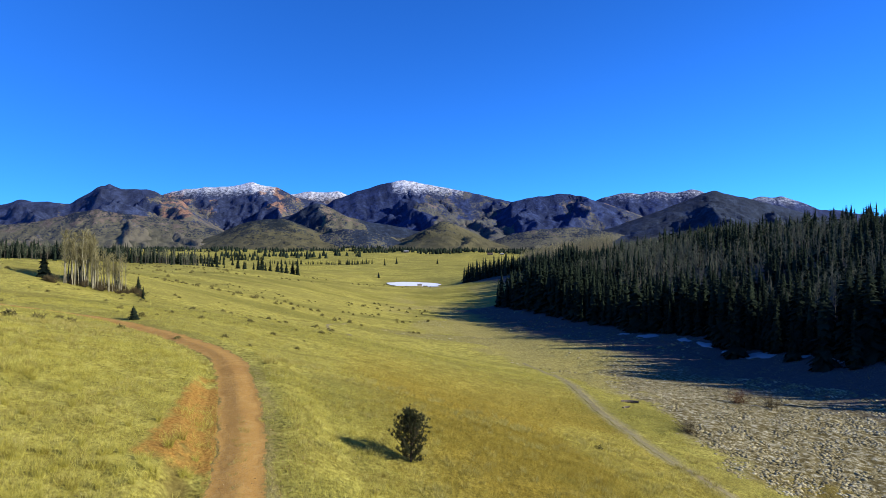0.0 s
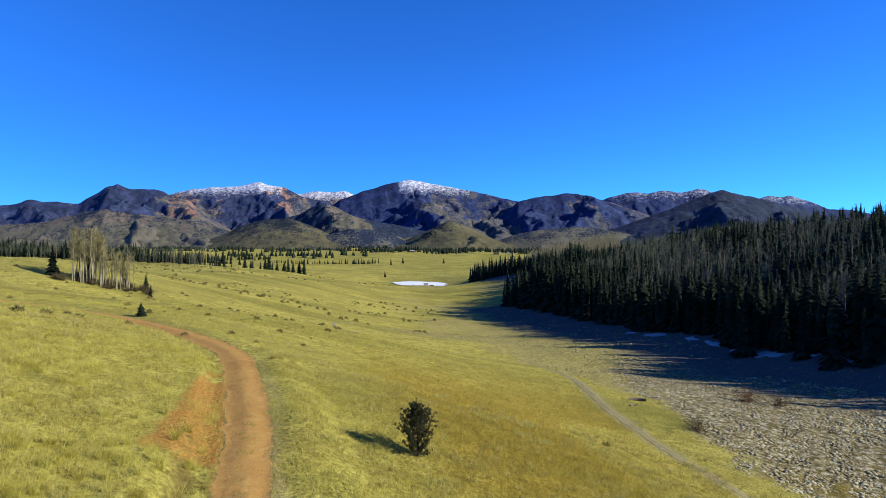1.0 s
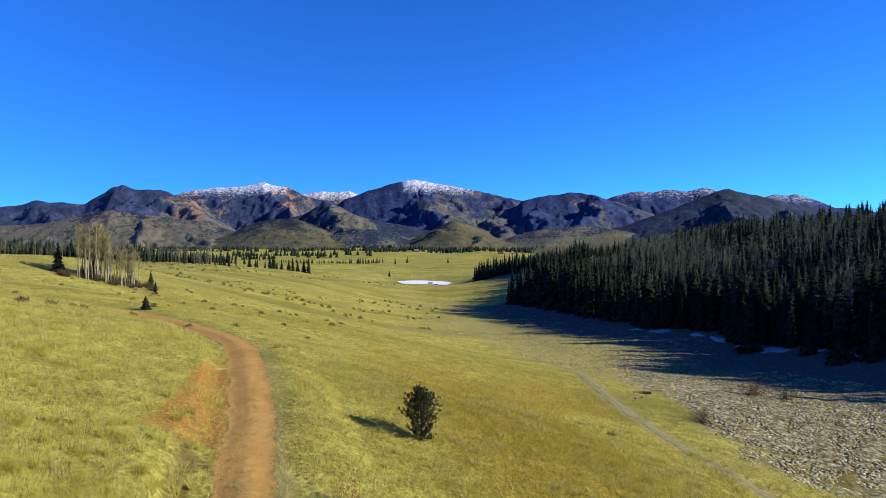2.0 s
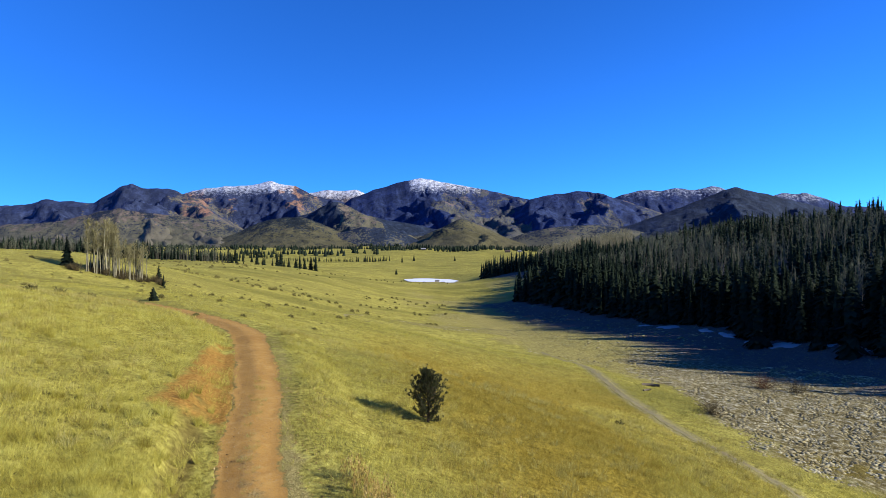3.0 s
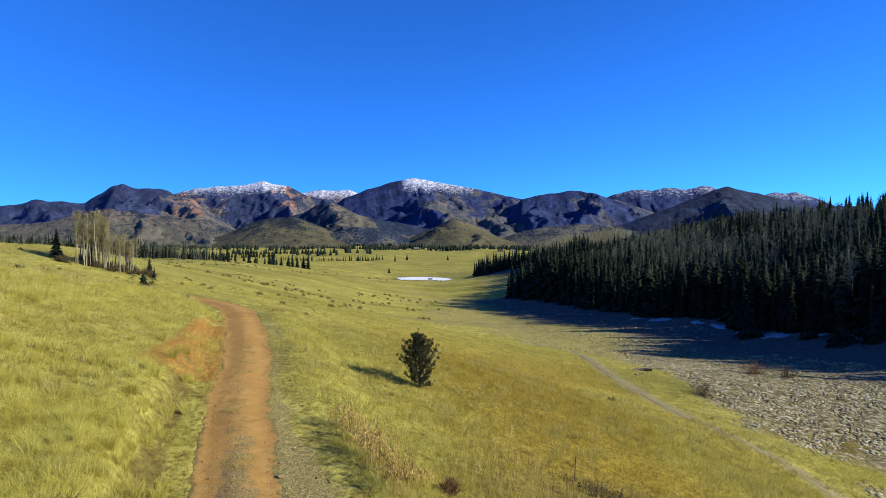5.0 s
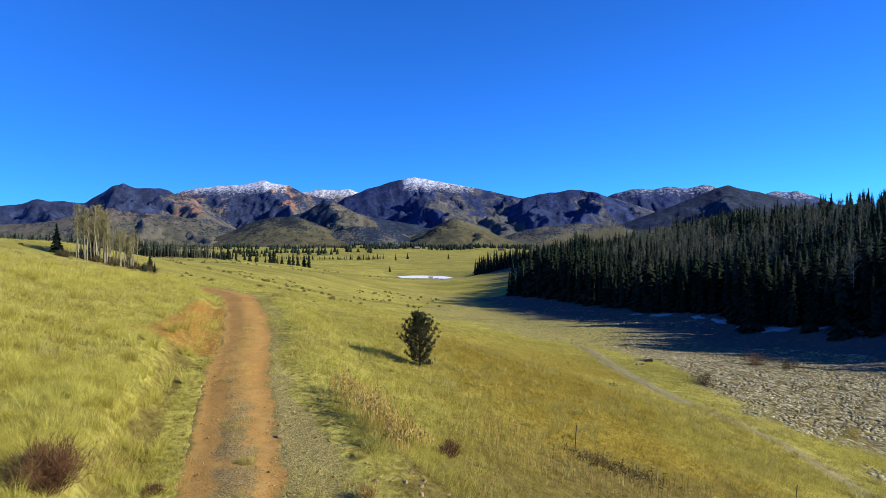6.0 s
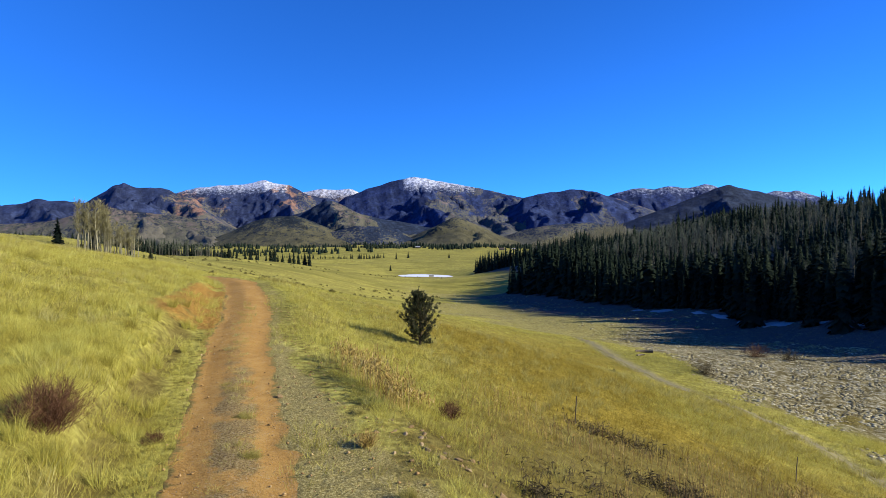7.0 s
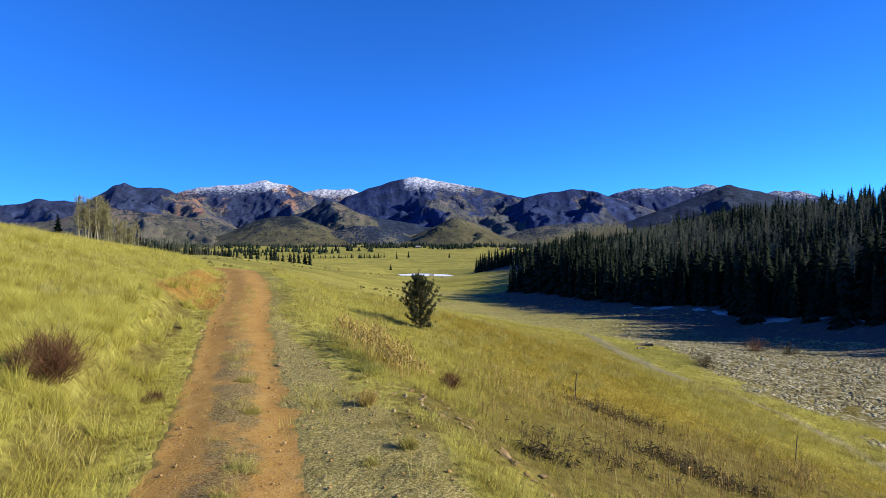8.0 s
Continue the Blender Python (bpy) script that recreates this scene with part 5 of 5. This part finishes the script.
bush("bare_shrub", -5.42, 10.5, 1.02, 0.7, 450, 9, 0.0034, M_RUST, "leafless rusty-brown shrub in golden grass", 11)
bush("bare_shrub", -4.75, 12.0, 0.42, 0.24, 120, 5, 0.004, M_RUST, "small leafless brown shrub beside the road", 12)
bush("bare_shrub", -0.1, 15.6, 0.62, 0.42, 170, 6, 0.005, M_RUST, "low dark leafless shrub on the slope", 13)
brush_mat(4.4, 19.2, 2.4, 1.2, 320, 14, "low ragged mat of dead grey-brown brush")
brush_mat(5.2, 15.4, 2.8, 1.5, 650, 15, "sprawling dead brush among dry stalks")
brush_mat(2.6, 13.4, 2.0, 1.2, 130, 24, "thin dead brush below the stony bank")
brush_mat(1.35, 11.9, 0.8, 0.6, 140, 16, "small heap of dead twigs by stones")
bush("grass_clump", -1.35, 11.9, 0.42, 0.3, 150, 3, 0.005, M_SEED, "tan dry grass clump on the gravel verge", 17)
for k, (px, py, w, h) in enumerate([(-0.55, 9.9, 0.34, 0.22), (-1.75, 13.6, 0.3, 0.16), (-0.95, 9.4, 0.24, 0.14), (-2.3, 9.1, 0.5, 0.24), (-2.95, 11.3, 0.4, 0.2), (-3.75, 13.2, 0.36, 0.22), (-2.25, 8.3, 0.34, 0.2)]):
    bush("grass_clump", px, py, w, h, 190, 3, 0.0035, M_STRAW, "low yellow grass clump on the gravelly road", 170 + k)
bush("willow_shrub", 20.2, 51.3, 3.4, 1.15, 85, 5, 0.011, M_BRUSH, "leafless brown willow at the marsh edge", 18)
bush("willow_shrub", 31.5, 66.0, 3.6, 1.5, 90, 5, 0.013, M_RUST, "leafless reddish willow in the marsh", 19)
bush("willow_shrub", 34.0, 64.5, 3.0, 1.3, 80, 5, 0.013, M_BRUSH, "low leafless reddish willow in the marsh", 20)


def weed_clump(x, y, wide, count, tall, seed, label):
    """Dried weeds: thin stalks with pale seed heads."""
    r = np.random.default_rng(seed)
    root = new("weed_clump")
    root.location = (x, y, ground_at(x, y) - 0.02)
    stalks, heads = [], []
    for _ in range(count):
        o = np.array([r.normal(0, wide * 0.4), r.normal(0, wide * 0.4), 0.0])
        o[2] = ground_at(x + o[0], y + o[1]) - root.location[2] - 0.03
        d = np.array([r.normal(0, 0.14), r.normal(0, 0.14), 1.0]) * tall * r.uniform(0.55, 1.1)
        stalks.append(tube([o, o + d * 0.5 + r.normal(0, 0.02, 3), o + d], [0.005, 0.004, 0.003], 3))
        for _ in range(r.integers(5, 10)):
            p = o + d * r.uniform(0.6, 1.03) + r.normal(0, 0.025, 3)
            e = r.normal(0, 0.5, 3) + (0, 0, 0.9)
            e = e / np.linalg.norm(e) * r.uniform(0.04, 0.09)
            s = np.cross(e, r.normal(0, 1, 3))
            s = s / (np.linalg.norm(s) + 1e-9) * 0.012
            heads.append((np.array([p - e * 0.4, p + s, p + e, p - s]), np.array([(0, 1, 2), (0, 2, 3)])))
    tagged(part("stem_tuft", tri_mesh("stem_tuft", *joined(stalks), [M_SEED]), root), kind="stuff")
    tagged(part("seed_plume", tri_mesh("seed_plume", *joined(heads), [M_SEED]), root, "pale dry seed plume"), kind="stuff")
    return tagged(root, label, "weeds", "roadside weeds")


for k, (px, py, w, n, h) in enumerate([(-2.35, 16.9, 0.5, 40, 0.7), (-1.9, 16.0, 0.5, 55, 0.85), (-1.45, 15.2, 0.5, 55, 0.85), (-1.15, 14.4, 0.4, 40, 0.7), (-2.8, 17.9, 0.5, 30, 0.6), (-0.75, 15.2, 0.5, 25, 0.45), (8.3, 17.4, 0.6, 40, 0.6), (9.3, 18.6, 0.6, 24, 0.5)]):
    weed_clump(px, py, w, n, h, 100 + k, "dried tan weeds with pale seed heads beside the road")


def hummocks(name, x, y, wide, tall, mat, label):
    """Low uneven cushions of matted grass."""
    n, sides = len(x), 5
    a = np.linspace(0, 2 * np.pi, sides, endpoint=False)[None] + rng.uniform(0, 6, (n, 1))
    rings = []
    for share, level in ((1.0, -0.15), (0.78, 0.62)):
        rr = wide[:, None] * share * rng.uniform(0.7, 1.3, (n, sides))
        rings.append(np.stack([rr * np.cos(a), rr * np.sin(a), tall[:, None] * level * rng.uniform(0.8, 1.2, (n, sides))], -1))
    tip = np.stack([wide * rng.normal(0, 0.2, n), wide * rng.normal(0, 0.2, n), tall], -1)[:, None]
    v = np.concatenate(rings + [tip], 1) + np.stack([x, y, ground_z(x, y)], -1)[:, None]
    f = []
    for k in range(sides):
        q = (k + 1) % sides
        f += [(k, q, sides + k), (q, sides + q, sides + k), (sides + k, sides + q, 2 * sides)]
    f = (np.array(f)[None] + (2 * sides + 1) * np.arange(n)[:, None, None]).reshape(-1, 3)
    tagged(new(name, tri_mesh(name, v.reshape(-1, 3), f, [mat], shade=True)), label, "marsh grass", kind="stuff")


def frost_tufts():
    n = 70000
    x, y = rng.uniform(12, 60, n), rng.uniform(26, 86, n)
    clear = np.abs(x - np.interp(y, TRAIL[:, 1], TRAIL[:, 0])) > 0.9
    cold = smooth(x - 0.12 * y, 8, 16) * (1 - 0.6 * smooth(y, 58, 86))
    ok = clear & (marsh_share(x, y) * cold > 0.1 + 0.75 * rng.random(n)) & (fractal(x / 2, y / 3, 3, 79) > -0.3) & (x < wood_edge(y) - 12)
    x, y = x[ok], y[ok]
    i = spaced(x, y, 0.21)
    x, y = x[i], y[i]
    wide = rng.uniform(0.07, 0.15, len(x)) + 0.12 * rng.random(len(x))**3
    hummocks("marsh_hummocks", x, y, wide, wide * rng.uniform(0.2, 0.45, len(x)), M_FROST, "frost-bleached grey hummocks on the marsh")
    m = 5000
    fy = 84 + 220 * rng.random(m)
    fx = rng.uniform(-14, 46, m)
    keep = (marsh_share(fx, fy) > 0.3) & (fx < wood_edge(fy) - 3) & (fractal(fx / 9, fy / 9, 3, 78) > -0.15) & (np.abs(fx - np.interp(fy, TRAIL[:, 1], TRAIL[:, 0])) > 1.2)
    fx, fy = fx[keep], fy[keep]
    broad = rng.uniform(0.12, 0.36, len(fx))
    hummocks("valley_tussocks", fx, fy, broad, broad * rng.uniform(0.2, 0.42, len(fx)), M_PALE, "pale uneven tussocks on the valley floor")
    some = rng.random(len(x)) < 0.55
    x, y = x[some], y[some]
    blades("frosted_tufts", x, y, rng.uniform(0.08, 0.22, len(x)), np.full(len(x), 0.018), 7, 0.9, 0.15 + 0.12 * rng.random(len(x)), M_FROST, "frost-bleached grey tufts on the marsh", False)


frost_tufts()


def gravel():
    """Loose pebbles on the road's crown and verge."""
    n = 16000
    x, y = wedge(n, 4.0, 24, 0.6)
    off, _ = road_offset(x, y)
    chance = 0.5 * (np.abs(off) < 1.0) + 0.25 * np.exp(-(off / 0.3)**2) + 0.8 * ((off > 1.0) & (off < 2.6))
    ok = chance * (value_noise(x / 0.8, y / 0.8, 88) + 0.35) > rng.random(n)
    x, y = x[ok], y[ok]
    n = len(x)
    size = 0.007 + 0.026 * rng.random(n)**4
    unit = np.array([(1, 0, 0), (0, 1, 0), (-1, 0, 0), (0, -1, 0), (0, 0, 0.8), (0, 0, -0.6)], float)
    v = unit[None] * (size[:, None] * rng.uniform(0.7, 1.3, (n, 3)))[:, None, :] + rng.normal(0, 0.12, (n, 6, 3)) * size[:, None, None]
    v[:, :, 0] += x[:, None]
    v[:, :, 1] += y[:, None]
    v[:, :, 2] += (ground_z(x, y) + 0.015 + 0.01 * (np.abs(road_offset(x, y)[0]) < 1.1))[:, None]
    f = np.array([(0, 1, 4), (1, 2, 4), (2, 3, 4), (3, 0, 4), (1, 0, 5), (2, 1, 5), (3, 2, 5), (0, 3, 5)])
    f = (f[None] + 6 * np.arange(n)[:, None, None]).reshape(-1, 3)
    tagged(new("gravel", tri_mesh("gravel", v.reshape(-1, 3), f, [M_PEBBLE])), "loose tan and grey pebbles on the road", "gravel", kind="stuff")


gravel()


def far_shrubs():
    n = 900
    y = rng.uniform(140, 520, n)
    x = rng.uniform(-0.62, -0.02, n) * y
    ok = fractal(x / 60, y / 40, 3, 97) > 0.08
    x, y = x[ok], y[ok]
    rows = np.column_stack([x, y, ground_z(x, y) - 0.05, rng.uniform(0, 6, len(x)), rng.uniform(0.6, 1.5, len(x)), np.zeros(len(x))])
    many("far_sagebrush", [(sage_shape(rng),)], [M_SAGE], rows, "scattered dark shrubs over the far meadow", "shrubs")


def stalk_field():
    n = 2600
    x, y = rng.uniform(0.2, 10.5, n), rng.uniform(9.5, 20.5, n)
    ok = (fractal(x / 1.7, y / 1.7, 2, 91) + 0.5 * worn_share(x, y) + 0.3 * rng.random(n) > 0.42) & (y > 12.9 - 1.4 * x)
    x, y = x[ok], y[ok]
    dark, pale = [], []
    for px, py, pz in zip(x, y, ground_z(x, y)):
        h = rng.uniform(0.15, 0.42)
        t = rng.normal(0, 0.14, 2) * h
        tip = np.array([px + t[0], py + t[1], pz + h])
        (dark if rng.random() < 0.4 else pale).append(tube([(px, py, pz - 0.03), (px + t[0] * 0.4, py + t[1] * 0.4, pz + h * 0.6), tip], [0.004, 0.0035, 0.003], 3))
        if rng.random() < 0.45:
            for _ in range(3):
                p = tip + rng.normal(0, 0.02, 3)
                pale.append((np.array([p, p + rng.normal(0, 0.022, 3), p + rng.normal(0, 0.022, 3)]), np.array([(0, 1, 2)])))
    tagged(new("weed_stalks", tri_mesh("weed_stalks", *joined(dark), [M_RUST])), "thin brown dead weed stalks on the slope", "weeds", kind="stuff")
    tagged(new("pale_weed_stalks", tri_mesh("pale_weed_stalks", *joined(pale), [M_SEED])), "thin tan weed stalks with small heads", "weeds", kind="stuff")


stalk_field()


def stake(x, y, tall, lean, label):
    ob = new("stake", tri_mesh("stake", *tube([(0, 0, -0.15), (lean * 0.5, 0.01, tall * 0.5), (lean, 0, tall)], [0.016, 0.015, 0.013], 7), [M_POST], shade=True))
    ob.location = (x, y, ground_at(x, y))
    return tagged(ob, label, "stake", "slope stakes")


stake(3.35, 19.4, 0.78, 0.05, "thin dark weathered wooden stake in the slope")
stake(10.1, 20.6, 0.75, 0.06, "thin weathered stake low on the grassy slope")


def stone(x, y, size, seed, label="rough tan stone on the earth bank"):
    r = np.random.default_rng(seed)
    bm = bmesh.new()
    bmesh.ops.create_icosphere(bm, subdivisions=2, radius=1.0)
    tall = r.uniform(0.45, 0.85)
    cuts = r.normal(0, 1, (11, 3))
    cuts /= np.linalg.norm(cuts, axis=1)[:, None]
    for vert in bm.verts:
        p = np.array(vert.co)
        for c in cuts:
            over = p @ c - 0.5
            if over > 0:
                p = p - c * over * 0.97
        vert.co = Vector(p * (1.15, 0.8, tall) * size * 0.62)
    me = bpy.data.meshes.new("stone")
    bm.to_mesh(me)
    bm.free()
    me.materials.append(M_STONE)
    ob = new("stone", me)
    ob.location = (x, y, ground_at(x, y) + size * 0.06)
    ob.rotation_euler = (r.normal(0, 0.25), r.normal(0, 0.25), r.uniform(0, 6))
    return tagged(ob, label, "stone", "roadside stones")


for k in range(58):
    q = (k + rng.random()) / 58
    stone(-0.9 + 2.2 * q + rng.normal(0, 0.32), 13.1 - 2.8 * q + rng.normal(0, 0.45), 0.04 + 0.12 * rng.random()**2.2, 200 + k)
stone(0.7, 10.9, 0.24, 240, "pale tan boulder on the earth bank")
stone(-3.55, 14.75, 0.2, 241, "flat grey-tan stone on the dirt road")
stone(-3.75, 15.4, 0.12, 242, "small stone on the dirt road")
for k in range(26):
    q = rng.random()
    i = int(330 + q * 330)
    stone(fine_line[i, 0] + rng.normal(0.1, 0.45), fine_line[i, 1] + rng.normal(0, 0.3), rng.uniform(0.035, 0.09), 260 + k, "small stone on the dirt road")


def sage_shape(r):
    """A low rounded shrub of many small leaf sprays."""
    v, f = [], []
    for _ in range(170):
        d = r.normal(0, 1, 3)
        d[2] = abs(d[2])
        d /= np.linalg.norm(d)
        p = d * np.array([0.42, 0.42, 0.5]) * r.uniform(0.25, 1.0)**0.5
        e = (d + r.normal(0, 0.6, 3)) * r.uniform(0.08, 0.16)
        s = np.cross(e, r.normal(0, 1, 3))
        s = s / (np.linalg.norm(s) + 1e-9) * 0.06
        f.append((len(v), len(v) + 1, len(v) + 2))
        v += [p - s, p + s, p + e]
    return np.array(v), np.array(f)


far_shrubs()
sages = [tri_mesh("sagebrush", *sage_shape(rng), [M_SAGE]) for _ in range(4)]


def sage(x, y, size, k):
    ob = new("sagebrush", sages[k % 4])
    ob.location = (x, y, ground_at(x, y) - 0.05 * size)
    ob.rotation_euler, ob.scale = (0, 0, 1.7 * k), (size, size, size * 0.85)
    return tagged(ob, "low dark sagebrush in dry meadow grass", "shrub", "meadow sagebrush")


made = 0
while made < 170:
    px, py = rng.uniform(-75, 0), rng.uniform(48, 210)
    if px < -0.79 * py or px > -0.13 * py - 4 or fractal(np.array([px / 16]), np.array([py / 22]), 2, 95)[0] < 0.05 - 0.1 * (px < -25):
        continue
    if abs(road_offset(np.array([px]), np.array([py]))[0][0]) < 2:
        continue
    sage(px, py, (0.22 + 0.6 * rng.random()**2) * (1 + py / 350), made)
    made += 1
for k, (px, py, sz) in enumerate([(-29.3, 42.3, 1.2), (-27.6, 42.6, 1.0), (-26.1, 43.8, 0.8), (9.6, 39.4, 0.6), (-20, 47, 0.6), (-23.5, 45.5, 0.7)]):
    sage(px, py, sz, made + k)
low = tree_thing("pine_tree", fir_shape(rng, 1.0, 0.62, 16, 9, 3, 0.02, 1.2), (M_BARK, M_FIR), "low bushy dark pine beside the road bend", "tree", "meadow pines")
place([low], 0, -28.9, 57.8, 1.35, 20)


def log(x, y, long, thick, turn, label):
    v, f = tube([(-long / 2, 0, 0), (0, 0.03, 0.02), (long / 2, 0, 0)], [thick, thick * 0.95, thick * 0.7], 8)
    ends = np.array([(0, j, j + 1) for j in range(1, 7)] + [(16, 17 + j, 16 + j) for j in range(1, 7)])
    ob = new("log", tri_mesh("log", v, np.concatenate([f, ends]), [M_POST], shade=True))
    ob.location, ob.rotation_euler = (x, y, ground_at(x, y) + thick * 0.7), (0, 0, radians(turn))
    return tagged(ob, label, "log")


log(18.0, 60.0, 1.6, 0.16, -12, "dark fallen log at the marsh edge")
log(16.9, 57.5, 0.9, 0.1, 30, "short dark weathered log in marsh grass")


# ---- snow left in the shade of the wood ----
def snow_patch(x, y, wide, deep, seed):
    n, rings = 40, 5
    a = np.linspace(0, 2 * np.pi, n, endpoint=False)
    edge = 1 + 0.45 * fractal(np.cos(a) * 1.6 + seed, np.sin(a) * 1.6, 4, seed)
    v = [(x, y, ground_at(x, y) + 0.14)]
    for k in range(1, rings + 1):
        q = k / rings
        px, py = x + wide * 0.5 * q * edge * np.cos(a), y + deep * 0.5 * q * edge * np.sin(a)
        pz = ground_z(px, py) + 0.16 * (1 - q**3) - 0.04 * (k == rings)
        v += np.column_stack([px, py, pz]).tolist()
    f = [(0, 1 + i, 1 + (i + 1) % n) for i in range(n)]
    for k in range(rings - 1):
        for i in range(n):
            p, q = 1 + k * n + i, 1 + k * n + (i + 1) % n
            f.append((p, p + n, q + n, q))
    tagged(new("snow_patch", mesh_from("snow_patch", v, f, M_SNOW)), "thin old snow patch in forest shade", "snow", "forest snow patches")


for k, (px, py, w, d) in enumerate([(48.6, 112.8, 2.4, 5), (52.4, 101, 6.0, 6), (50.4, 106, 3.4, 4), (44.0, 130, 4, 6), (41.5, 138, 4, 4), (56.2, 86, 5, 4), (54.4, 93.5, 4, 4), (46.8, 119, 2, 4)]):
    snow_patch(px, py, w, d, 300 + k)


# ---- small buildings far off ----
def box(name, parent, x, y, z, sx, sy, sz, mat, label="", bevel=0.02):
    bm = bmesh.new()
    bmesh.ops.create_cube(bm, size=1.0)
    bmesh.ops.scale(bm, vec=(sx, sy, sz), verts=bm.verts)
    bmesh.ops.bevel(bm, geom=bm.edges[:], offset=bevel, segments=1, affect="EDGES")
    bmesh.ops.translate(bm, vec=(x, y, z + sz / 2), verts=bm.verts)
    me = bpy.data.meshes.new(name)
    bm.to_mesh(me)
    bm.free()
    me.materials.append(mat)
    return part(name, me, parent, label)


def outlet():
    """The pond's outlet works: a concrete block with a dark gate beside it."""
    root = new("pond_outlet")
    x, y = -17.9, 456.0
    root.location = (x, y, ground_at(x, y) - 0.3)
    box("tower", root, 0, 0, 0, 3.4, 3.0, 3.4, M_CONCRETE)
    box("cap", root, 0, 0, 3.4, 3.8, 3.4, 0.3, M_CONCRETE)
    box("gate", root, 4.2, 0.4, 0, 3.6, 0.6, 2.3, M_POST, "dark wooden sluice gate")
    tagged(root, "pale concrete pond outlet with dark gate", "outlet")


outlet()


def farmhouse(x, y, long, deep, tall, roof_mat, label):
    root = new("farmhouse")
    root.location = (x, y, ground_at(x, y) - 0.3)
    box("wall", root, 0, 0, 0, long, deep, tall, M_POST, bevel=0.05)
    bm = bmesh.new()
    o, l2, d2 = 0.5, long / 2, deep / 2
    pts = [(-l2 - o, -d2 - o, tall), (l2 + o, -d2 - o, tall), (l2 + o, d2 + o, tall), (-l2 - o, d2 + o, tall), (-l2 - o, 0, tall + deep * 0.35), (l2 + o, 0, tall + deep * 0.35)]
    vs = [bm.verts.new(p) for p in pts]
    for q in ((0, 1, 5, 4), (2, 3, 4, 5), (0, 4, 3), (1, 2, 5), (3, 2, 1, 0)):
        bm.faces.new([vs[i] for i in q])
    me = bpy.data.meshes.new("roof")
    bm.to_mesh(me)
    bm.free()
    me.materials.append(roof_mat)
    part("roof", me, root)
    for k in (-0.3, 0.0, 0.3):
        box("window", root, k * long, -d2 - 0.02, tall * 0.35, 1.6, 0.12, 1.3, M_GLASS)
    tagged(root, label, "house", "far farm buildings")


farmhouse(-93, 1500, 11, 7, 3.0, M_ROOF, "distant farmhouse with a pale metal roof")
farmhouse(105, 1350, 12, 7, 3.0, M_DARKROOF, "distant ranch house with a dark roof")
farmhouse(135, 1380, 8, 6, 2.6, M_ROOF, "distant barn with a pale metal roof")
